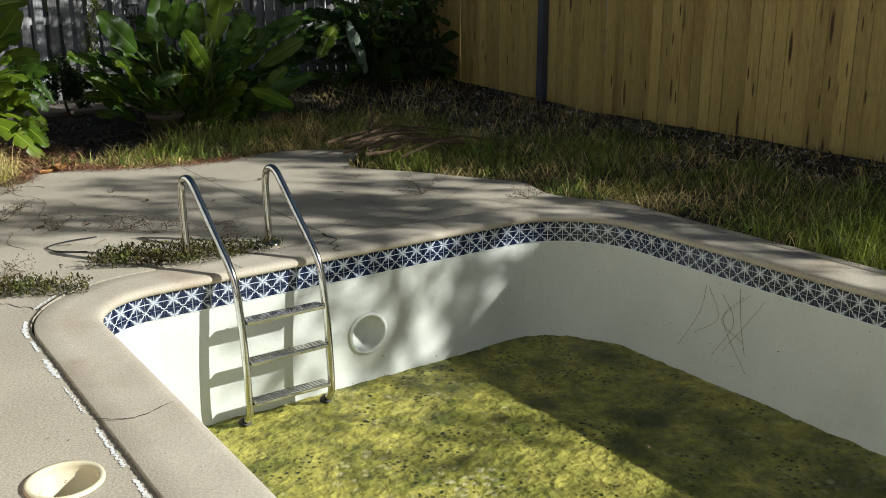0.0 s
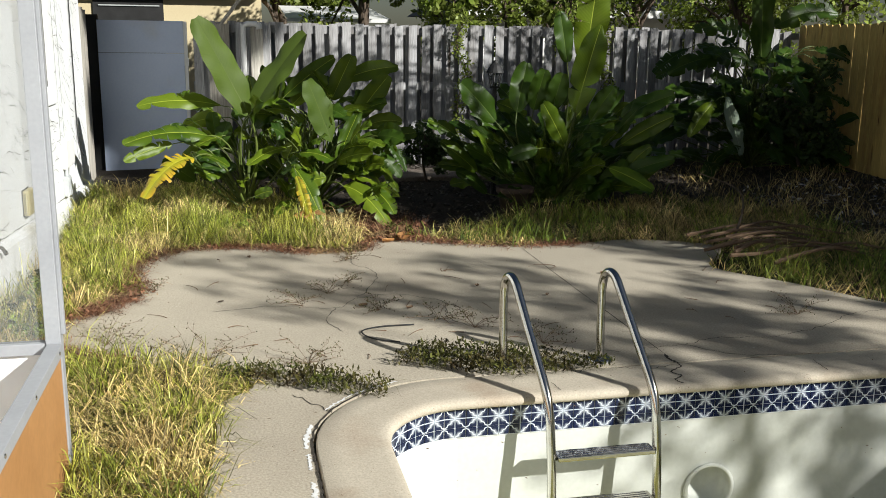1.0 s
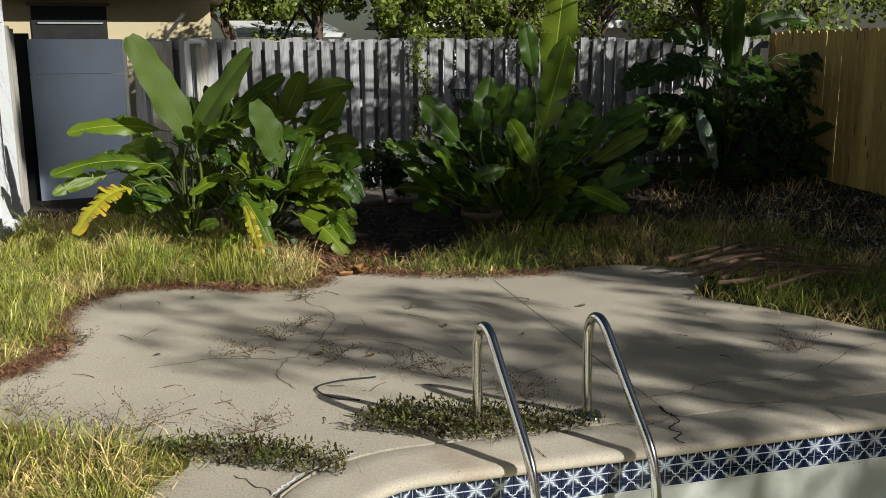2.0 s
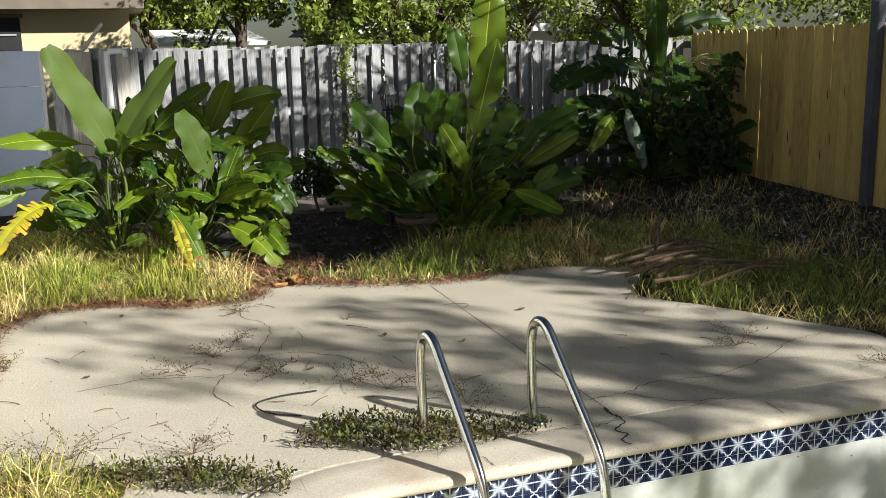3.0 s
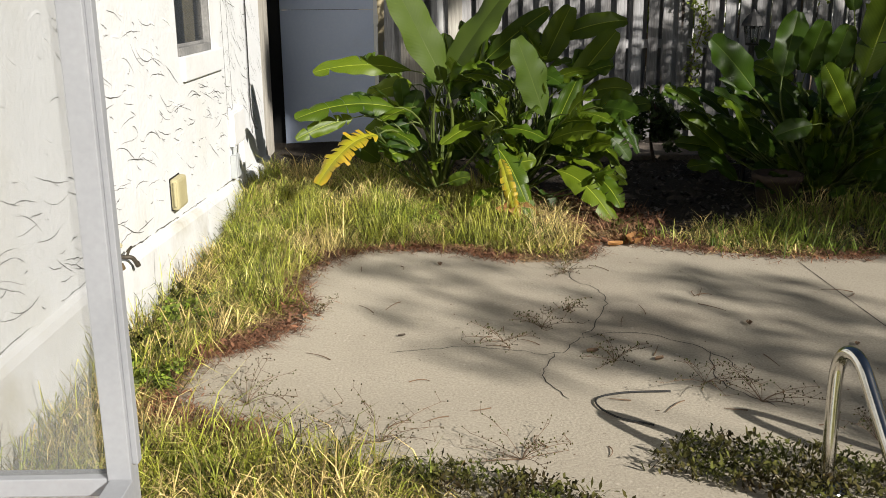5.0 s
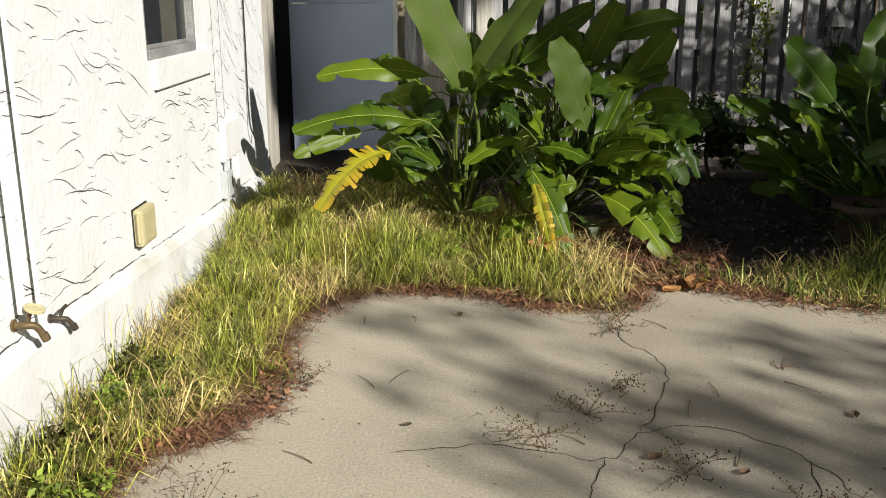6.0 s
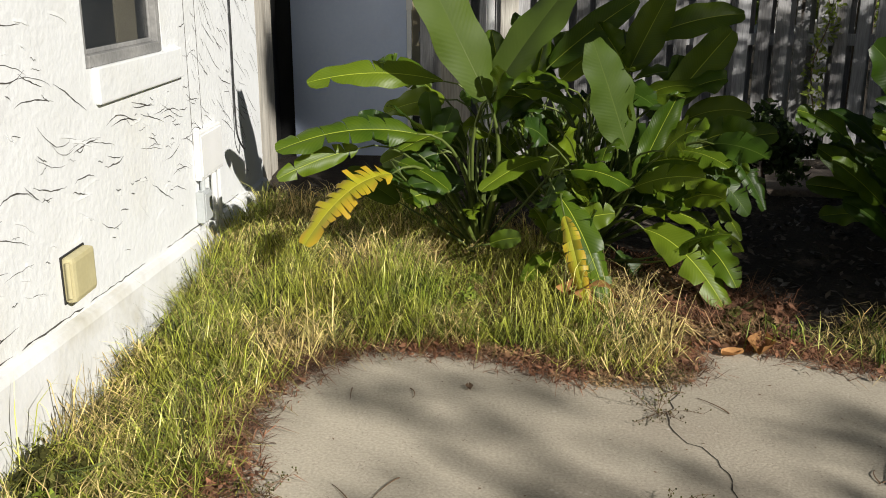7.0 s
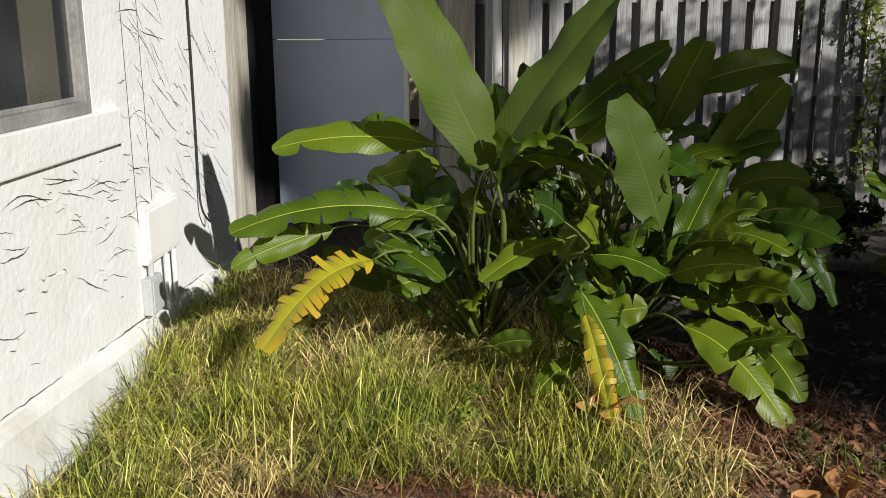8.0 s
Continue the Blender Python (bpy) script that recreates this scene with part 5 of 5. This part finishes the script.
broad_leaf(sunny, RB, (-1.27, 13.40, 0.26), (-1.46, 13.20, 0.17), 0.11, 0.1, U, 0.3, seed=22)
broad_leaf(sunny, RA, (-1.50, 13.80, 1.02), (-1.16, 13.70, 0.93), 0.17, 0.22, U, -0.3, seed=23)
broad_leaf(sunny, RB, (-0.57, 14.00, 0.84), (-0.22, 14.00, 0.88), 0.16, 0.2, F, 0.3, seed=24)
broad_leaf(sunny, RB, (-1.36, 14.30, 1.10), (-1.12, 14.30, 1.24), 0.19, 0.1, F, 0.3, 0.1, "paddle", seed=25)
broad_leaf(sunny, RB, (-0.78, 13.90, 0.57), (-0.56, 13.90, 0.72), 0.15, 0.1, F, 0.3, seed=26)
broad_leaf(sunny, RB, (-1.26, 13.50, 0.36), (-0.99, 13.50, 0.44), 0.15, 0.12, F, 0.2, 0.1, seed=27)
broad_leaf(sunny, RA, (-1.62, 13.40, 0.30), (-1.47, 13.30, 0.36), 0.10, 0.1, F, 0.2, seed=28)
fill = random.Random(77)
for k in range(64):
    root = RA if k % 3 == 0 else RB
    a = fill.uniform(0, 6.28)
    b = Vector((root[0] + fill.uniform(0.12, 0.42) * math.cos(a), root[1] + 0.12 + 0.25 * math.sin(a), fill.uniform(0.25, 1.05)))
    t = b + Vector((math.cos(a) * 0.34, math.sin(a) * 0.25, fill.uniform(-0.12, 0.28)))
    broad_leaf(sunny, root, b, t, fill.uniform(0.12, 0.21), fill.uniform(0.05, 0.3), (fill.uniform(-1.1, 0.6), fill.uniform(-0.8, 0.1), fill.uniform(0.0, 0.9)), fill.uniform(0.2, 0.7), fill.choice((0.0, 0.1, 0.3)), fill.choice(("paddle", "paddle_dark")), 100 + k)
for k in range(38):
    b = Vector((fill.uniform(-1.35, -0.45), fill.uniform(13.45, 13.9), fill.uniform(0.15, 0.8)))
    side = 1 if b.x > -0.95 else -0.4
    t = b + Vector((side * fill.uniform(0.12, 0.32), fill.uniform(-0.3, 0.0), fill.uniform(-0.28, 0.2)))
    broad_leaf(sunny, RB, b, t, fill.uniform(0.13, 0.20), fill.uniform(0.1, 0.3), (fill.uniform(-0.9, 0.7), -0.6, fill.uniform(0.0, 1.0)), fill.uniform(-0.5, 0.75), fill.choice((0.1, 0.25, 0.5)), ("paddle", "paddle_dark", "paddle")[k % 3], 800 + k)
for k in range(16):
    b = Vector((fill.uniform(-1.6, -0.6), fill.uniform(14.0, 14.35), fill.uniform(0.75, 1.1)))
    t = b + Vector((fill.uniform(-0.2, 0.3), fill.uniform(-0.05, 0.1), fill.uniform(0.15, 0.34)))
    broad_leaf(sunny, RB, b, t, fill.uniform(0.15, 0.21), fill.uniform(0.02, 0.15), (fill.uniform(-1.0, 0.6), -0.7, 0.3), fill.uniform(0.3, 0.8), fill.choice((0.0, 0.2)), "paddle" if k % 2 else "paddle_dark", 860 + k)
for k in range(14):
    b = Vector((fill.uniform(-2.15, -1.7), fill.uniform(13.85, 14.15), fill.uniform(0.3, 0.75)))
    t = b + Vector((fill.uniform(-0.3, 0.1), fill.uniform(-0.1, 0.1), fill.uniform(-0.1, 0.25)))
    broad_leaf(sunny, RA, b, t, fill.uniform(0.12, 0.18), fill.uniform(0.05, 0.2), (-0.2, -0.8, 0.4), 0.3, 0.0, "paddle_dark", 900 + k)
for x, y in ((-1.23, 13.2), (-1.15, 13.12)):
    tagged(part("withered_leaf", curled_leaf(0.26), M["dead_leaf"], smooth=True), "brown withered leaf hanging under the plant", "leaf", "withered leaves").matrix_world = pose(x, y, 0.13, 80, 20, 40)

shady = thing("bird_of_paradise_plant", "dense dark green clump of broad paddle leaves", "plant")
RC = (1.30, 14.05, 0.10)
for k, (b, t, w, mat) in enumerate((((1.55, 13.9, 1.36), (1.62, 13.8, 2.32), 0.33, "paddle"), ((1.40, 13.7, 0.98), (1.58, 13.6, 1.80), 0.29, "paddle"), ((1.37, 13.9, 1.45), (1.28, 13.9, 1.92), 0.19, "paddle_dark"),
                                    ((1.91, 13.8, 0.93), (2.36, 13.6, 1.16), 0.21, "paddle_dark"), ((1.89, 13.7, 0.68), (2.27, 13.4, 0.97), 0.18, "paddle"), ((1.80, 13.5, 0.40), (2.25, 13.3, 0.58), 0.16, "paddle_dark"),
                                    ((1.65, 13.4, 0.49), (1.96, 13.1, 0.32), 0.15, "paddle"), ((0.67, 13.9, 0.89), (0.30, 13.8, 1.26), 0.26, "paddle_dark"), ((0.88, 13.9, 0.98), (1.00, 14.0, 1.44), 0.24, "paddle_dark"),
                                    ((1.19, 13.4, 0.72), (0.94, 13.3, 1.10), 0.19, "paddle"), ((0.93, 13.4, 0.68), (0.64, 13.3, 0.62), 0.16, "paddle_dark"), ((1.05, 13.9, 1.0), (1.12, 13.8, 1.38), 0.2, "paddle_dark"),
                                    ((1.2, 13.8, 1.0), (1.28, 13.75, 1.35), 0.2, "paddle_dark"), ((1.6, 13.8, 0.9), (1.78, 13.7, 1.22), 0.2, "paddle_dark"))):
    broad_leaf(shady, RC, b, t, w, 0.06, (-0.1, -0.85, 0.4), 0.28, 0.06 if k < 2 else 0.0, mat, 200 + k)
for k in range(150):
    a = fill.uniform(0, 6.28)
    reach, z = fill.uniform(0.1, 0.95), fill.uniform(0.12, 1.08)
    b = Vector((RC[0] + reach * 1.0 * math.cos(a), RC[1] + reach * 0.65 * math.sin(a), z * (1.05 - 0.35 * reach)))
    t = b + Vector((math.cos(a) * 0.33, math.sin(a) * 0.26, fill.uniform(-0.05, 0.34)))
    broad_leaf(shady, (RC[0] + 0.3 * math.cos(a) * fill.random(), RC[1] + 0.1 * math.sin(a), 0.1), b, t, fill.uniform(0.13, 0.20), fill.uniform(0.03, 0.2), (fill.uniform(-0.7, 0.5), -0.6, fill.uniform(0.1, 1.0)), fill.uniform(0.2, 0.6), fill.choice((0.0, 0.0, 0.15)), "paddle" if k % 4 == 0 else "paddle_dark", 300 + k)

corner_plant = thing("traveller_palm", "tall dark banana-like plant in the fence corner", "plant")
RD = (4.5, 15.75, 0.15)
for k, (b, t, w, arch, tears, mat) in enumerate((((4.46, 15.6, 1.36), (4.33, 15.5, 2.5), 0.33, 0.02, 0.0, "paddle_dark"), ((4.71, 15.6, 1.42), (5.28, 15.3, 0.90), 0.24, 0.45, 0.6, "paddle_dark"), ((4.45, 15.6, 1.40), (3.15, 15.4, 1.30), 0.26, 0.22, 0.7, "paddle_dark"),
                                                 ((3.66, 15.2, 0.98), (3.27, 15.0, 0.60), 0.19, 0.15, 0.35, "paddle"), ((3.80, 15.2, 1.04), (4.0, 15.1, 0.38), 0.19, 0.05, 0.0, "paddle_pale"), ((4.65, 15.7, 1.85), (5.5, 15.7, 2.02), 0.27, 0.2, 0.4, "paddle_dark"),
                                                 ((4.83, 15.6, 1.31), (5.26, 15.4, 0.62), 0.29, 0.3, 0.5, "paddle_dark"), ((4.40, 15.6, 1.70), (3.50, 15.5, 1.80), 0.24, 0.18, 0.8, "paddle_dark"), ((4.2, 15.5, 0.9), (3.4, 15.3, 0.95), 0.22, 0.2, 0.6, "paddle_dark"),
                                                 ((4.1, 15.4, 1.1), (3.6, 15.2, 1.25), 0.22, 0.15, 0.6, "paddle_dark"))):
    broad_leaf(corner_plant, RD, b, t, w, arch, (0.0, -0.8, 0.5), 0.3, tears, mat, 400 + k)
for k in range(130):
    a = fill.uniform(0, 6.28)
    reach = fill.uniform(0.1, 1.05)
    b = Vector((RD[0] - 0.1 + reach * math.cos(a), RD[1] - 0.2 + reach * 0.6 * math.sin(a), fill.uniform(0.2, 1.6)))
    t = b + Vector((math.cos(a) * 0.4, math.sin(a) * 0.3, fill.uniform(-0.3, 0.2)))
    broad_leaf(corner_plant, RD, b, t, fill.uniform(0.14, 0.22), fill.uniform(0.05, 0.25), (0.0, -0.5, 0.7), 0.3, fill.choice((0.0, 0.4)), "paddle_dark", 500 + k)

path_slab = tagged(part("path", box((-0.45, 15.35, 0.05), (1.95, 16.1, 0.155), bevel=0.01), M["soil_slab"]), "old concrete path slab in front of the fence", "path", kind="structure")
pot = thing("flower_pot", "dark terracotta pot half hidden under the plant", "pot", (0.80, 13.62, 0.0))
part("body", lathe([(0.0, 0.0), (0.12, 0.0), (0.165, 0.25), (0.18, 0.25), (0.185, 0.30), (0.165, 0.30), (0.155, 0.27), (0.0, 0.26)], 24), M["terracotta"], pot, smooth=True)

lantern = thing("garden_lantern", "black garden lantern on a post with glass panes", "lantern", (0.77, 14.3, 0.08))
part("post", tube([(0, 0, 0), (0, 0, 1.10)], 0.022, 10), M["black"], lantern)
part("base_cup", lathe([(0.0, 1.10), (0.05, 1.105), (0.055, 1.12), (0.03, 1.125)], 8), M["black"], lantern)
for k in range(6):
    a = math.pi * k / 3
    part("bar", tube([(0.045 * math.cos(a), 0.045 * math.sin(a), 1.12), (0.07 * math.cos(a), 0.07 * math.sin(a), 1.26)], 0.006, 5), M["black"], lantern)
part("glass", lathe([(0.042, 1.125), (0.066, 1.258)], 6), M["pane"], lantern, "clear glass")
part("roof", lathe([(0.09, 1.255), (0.085, 1.275), (0.055, 1.325), (0.02, 1.355), (0.012, 1.375), (0.0, 1.38)], 12), M["black"], lantern)


# ---- trees, vines and houses beyond ----
def leafy(centres, per, leaf, rng):
    """Leaves in clumps: arrays of kite corners round the centres (x, y, z, radius)."""
    out = []
    for x, y, z, r in centres:
        n = per
        d = rng.normal(0, 1, (n, 3))
        d /= np.linalg.norm(d, axis=1)[:, None]
        q = np.array([x, y, z]) + d * (r * rng.uniform(0.25, 1.05, n) ** 0.6)[:, None]
        a = rng.normal(0, 1, (n, 3))
        a /= np.linalg.norm(a, axis=1)[:, None]
        b = np.cross(a, rng.normal(0, 1, (n, 3)))
        b /= np.linalg.norm(b, axis=1)[:, None]
        s = leaf * rng.uniform(0.6, 1.3, n)[:, None]
        out.append(np.stack([q - a * s, q + b * s * 0.5, q + a * s, q - b * s * 0.5], 1).reshape(-1, 3))
    v = np.concatenate(out)
    f = np.arange(len(v)).reshape(-1, 4)
    return v.tolist(), f.tolist()


def tree(name, label, at, height, crown, clumps, per, leaf, seed, mat="leaf_green", bare=0.35, trunk=0.14):
    """A tapered trunk, limbs to each clump, and a crown of separate leaves. crown: radii in x, y, z."""
    rng = np.random.default_rng(seed)
    ob = thing(name, label, "tree", at)
    top = Vector((rng.normal(0, 0.2), rng.normal(0, 0.2), height * 0.75))
    wood = tube(smooth_line([(0, 0, -0.2), (rng.normal(0, 0.1), rng.normal(0, 0.1), height * 0.3), top], 5), trunk, 9, taper=trunk * 0.35)
    centres = []
    for _ in range(clumps):
        d = rng.normal(0, 1, 3)
        d /= np.linalg.norm(d)
        r = rng.uniform(0.3, 1.0)
        c = Vector((d[0] * crown[0] * r, d[1] * crown[1] * r, height * (0.5 + bare / 2) + d[2] * crown[2] * r))
        centres.append((*c, rng.uniform(0.35, 0.75) * min(crown) * 0.6))
        s = top * rng.uniform(0.45, 1.0)
        tube(bezier(s, (s + c) / 2 + Vector((0, 0, min(0.25, height * 0.05))), c, 5), trunk * 0.28, 5, wood, min(0.012, trunk * 0.2))
    part("trunk", wood, M["bark"] if trunk > 0.01 else M["stalk"], ob, smooth=True)
    v, f = leafy(centres, per, leaf, rng)
    tagged(from_arrays("crown", v, f, M[mat], ob), "crown of small leaves")
    return ob


for k, (x, y, h, cr, n) in enumerate(((0.4, 20.5, 4.6, (1.6, 1.2, 1.7), 26), (2.4, 19.5, 4.4, (1.4, 1.0, 1.7), 26), (4.0, 21.0, 4.8, (1.6, 1.2, 1.8), 26), (6.8, 20.0, 4.6, (1.6, 1.2, 1.8), 26), (-0.6, 26.0, 5.5, (2.2, 1.6, 2.3), 34),
                                      (9.5, 17.5, 5.0, (2.0, 1.6, 2.0), 30), (8.4, 23.0, 6.0, (2.4, 1.6, 2.5), 34), (3.0, 27.0, 6.5, (3.0, 1.8, 2.8), 36), (13.0, 26.0, 7.0, (3.0, 2.5, 3.2), 36))):
    tree("tree", "sunlit leafy tree standing beyond the fence", (x, y, 0), h, cr, n, 340, 0.050 if y < 24 else 0.085, 600 + k)
tree("tree", "bare-limbed spreading oak beyond the fence", (7.6, 26.5, 0), 5.0, (2.8, 2.0, 1.3), 12, 60, 0.09, 640, trunk=0.22)
tree("palm_shrub", "bushy shrub overhanging the grey fence", (0.95, 17.3, 0), 2.9, (0.55, 0.4, 0.8), 16, 150, 0.05, 650, trunk=0.05)
tree("palm_shrub", "bushy shrub overhanging the grey fence", (2.45, 17.4, 0), 3.2, (0.6, 0.45, 0.9), 16, 150, 0.05, 651, trunk=0.05)


def vine(points, per, seed, label):
    rng = np.random.default_rng(seed)
    ob = thing("vine", label, "vine")
    line = smooth_line(points, 6)
    part("stem", tube(line, 0.007, 5, taper=0.003), M["twig"], ob)
    v, f = leafy([(q.x, q.y - 0.03, q.z, 0.10) for q in line], per, 0.028, rng)
    tagged(from_arrays("leaves", v, f, M["leaf_green"], ob), kind="stuff")


vine([(0.98, 16.52, 0.5), (0.92, 16.5, 0.9), (1.02, 16.5, 1.3), (0.9, 16.5, 1.6), (1.0, 16.55, 1.9)], 16, 1, "green climbing vine on the grey fence")
vine([(2.7, 16.5, 2.0), (2.85, 16.5, 1.7), (2.75, 16.5, 1.4), (2.9, 16.5, 1.1)], 16, 2, "green climbing vine hanging over the grey fence")
vine([(2.2, 16.5, 2.1), (2.3, 16.48, 1.8), (2.2, 16.5, 1.55)], 18, 3, "green climbing vine hanging over the grey fence")
tree("shrub", "dark low shrub against the fence", (0.35, 15.3, 0.1), 0.75, (0.55, 0.35, 0.3), 12, 120, 0.035, 660, "leaf_dark", 0.0, 0.02)
tree("shrub", "dark low shrub in the fence corner", (4.9, 15.2, 0.1), 1.3, (0.55, 0.5, 0.6), 16, 140, 0.05, 661, "leaf_dark", 0.0, 0.03)

for k, (x, y, h) in enumerate(((-3.0, 10.75, 0.20), (-2.95, 11.1, 0.22), (-3.02, 11.45, 0.20), (-2.9, 10.5, 0.18), (-0.45, 13.05, 0.12), (-1.75, 13.25, 0.16))):
    tree("weed", "low leafy green weed at the foot of the wall", (x, y, -0.02), h, (0.16, 0.16, 0.10), 10, 34, 0.016, 670 + k, "lush" if k % 2 else "weed", 0.1, 0.004)

# unseen trees added to the south-east, whose crowns dapple and shade the yard
tree("tree", "broad leafy tree shading the yard", (10.9, 5.0, 0), 8.8, (2.6, 2.4, 2.3), 46, 190, 0.11, 700, "leaf_dark", 0.42, 0.22)
tree("tree", "open-crowned tree shading the deck", (8.6, 1.75, 0), 8.0, (1.7, 1.7, 1.9), 18, 90, 0.09, 701, "leaf_dark", 0.42, 0.08)
# Unseen tree put in to keep the sun off the gate.
tree("tree", "tall slender unseen tree added to shade the gate", (11.25, 2.35, 0), 15.5, (0.95, 0.95, 2.4), 46, 300, 0.10, 702, "leaf_dark", 0.6, 0.16)

tree("tree", "leafy tree shading the fence corner", (11.5, 8.2, 0), 10.4, (2.1, 2.1, 1.7), 10, 80, 0.10, 705, "leaf_dark", 0.42, 0.16)
tree("tree", "thin-crowned tree throwing soft shade on the deck", (7.8, 2.0, 0), 10.0, (1.6, 1.6, 1.0), 9, 22, 0.08, 704, "leaf_dark", 0.42, 0.05)

tree("tree", "leafy tree throwing broken shade on the deck", (10.5, 3.0, 0), 8.4, (1.8, 1.8, 1.0), 15, 90, 0.085, 706, "leaf_dark", 0.42, 0.14)


tree("tree", "leafy tree shading the strip of grass by the pool", (11.6, 1.5, 0), 8.4, (1.5, 1.6, 1.0), 18, 120, 0.085, 707, "leaf_dark", 0.42, 0.14)


def reaching_tree(at, reach, clumps, per, leaf, seed):
    """An unseen tree added for shade beyond the new fence, whose limbs reach over it; reach: the corners of the box
    that its leaves fill.
    """
    rng = np.random.default_rng(seed)
    ob = thing("tree", "unseen leafy tree added over the new fence for shade", "tree", at)
    top = Vector((-0.2, 0.1, 3.6))
    wood = tube(smooth_line([(0, 0, -0.2), (0.06, -0.05, 1.6), top], 5), 0.15, 9, taper=0.06)
    lo, hi = (Vector(q) - Vector(at) for q in reach)
    centres = []
    for _ in range(clumps):
        u = rng.uniform(0, 1, 3)
        c = Vector((lo.x + (hi.x - lo.x) * u[0] ** 0.9, lo.y + (hi.y - lo.y) * u[1], lo.z + (hi.z - lo.z) * u[2]))
        centres.append((*c, rng.uniform(0.16, 0.34)))
        tube(bezier(top * rng.uniform(0.75, 1.0), (top + c) / 2 + Vector((0, 0, 0.4)), c, 6), 0.03, 5, wood, 0.006)
    part("trunk", wood, M["bark"], ob, smooth=True)
    tagged(from_arrays("crown", *leafy(centres, per, leaf, rng), M["leaf_dark"], ob), "crown of small leaves")


reaching_tree((6.6, 12.9, 0), ((1.8, 12.4, 2.85), (5.9, 14.4, 4.3)), 76, 75, 0.040, 710)
reaching_tree((6.6, 8.3, 0), ((4.4, 8.5, 3.3), (5.4, 9.3, 4.0)), 13, 110, 0.05, 711)

neighbour = thing("neighbour_house", "cream house with a dark window and brown eave", "house")
part("wall", box((-7.0, 24.0, -0.1), (-1.15, 30.0, 2.62)), M["house_wall"], neighbour)
part("roof", box((-7.4, 23.5, 2.62), (-0.9, 30.5, 2.80)), M["fascia"], neighbour, "brown eave and fascia")
part("roof", box((-7.2, 23.8, 2.80), (-1.0, 30.3, 3.05)), M["roof"], neighbour)
w = part("window", box((-4.20, 23.965, 1.2), (-2.95, 23.995, 2.50)), M["black"], neighbour, "dark window")
part("frame", box((-4.26, 23.95, 2.50), (-2.89, 23.99, 2.56)), M["fascia"], w)
part("sill", box((-4.10, 23.94, 2.20), (-3.02, 23.96, 2.22)), M["grey_box"], w)
shed = thing("shed", "low shed with a flat white metal roof", "shed")
part("wall", box((-0.6, 22.2, -0.1), (0.8, 24.2, 1.85)), M["house_wall"], shed)
roof = part("roof", box((-0.80, 21.8, 0.0), (0.98, 24.6, 0.06)), M["white"], shed, "white metal roof")
roof.matrix_world = pose(0, 21.8, 1.93, 6, 0, 0) @ pose(0, -21.8, 0)
far_house = thing("neighbour_house", "white house with a grey shingle roof", "house")
part("wall", box((4.5, 30.0, -0.1), (13.0, 36.0, 2.35)), M["white"], far_house)


def hip_roof(x0, x1, y0, y1, z0, z1):
    bm = bmesh.new()
    e = [bm.verts.new(q) for q in ((x0, y0, z0), (x1, y0, z0), (x1, y1, z0), (x0, y1, z0))]
    m = (y0 + y1) / 2
    r = [bm.verts.new((x0 + 2.2, m, z1)), bm.verts.new((x1 - 2.2, m, z1))]
    for f in ((e[0], e[1], r[1], r[0]), (e[2], e[3], r[0], r[1]), (e[1], e[2], r[1]), (e[3], e[0], r[0]), (e[3], e[2], e[1], e[0])):
        bm.faces.new(f)
    return bm


part("roof", hip_roof(4.0, 13.5, 29.4, 36.6, 2.40, 4.3), M["roof"], far_house, "grey shingle roof")
part("fascia", box((4.0, 29.36, 2.30), (13.5, 29.40, 2.50)), M["white"], far_house)
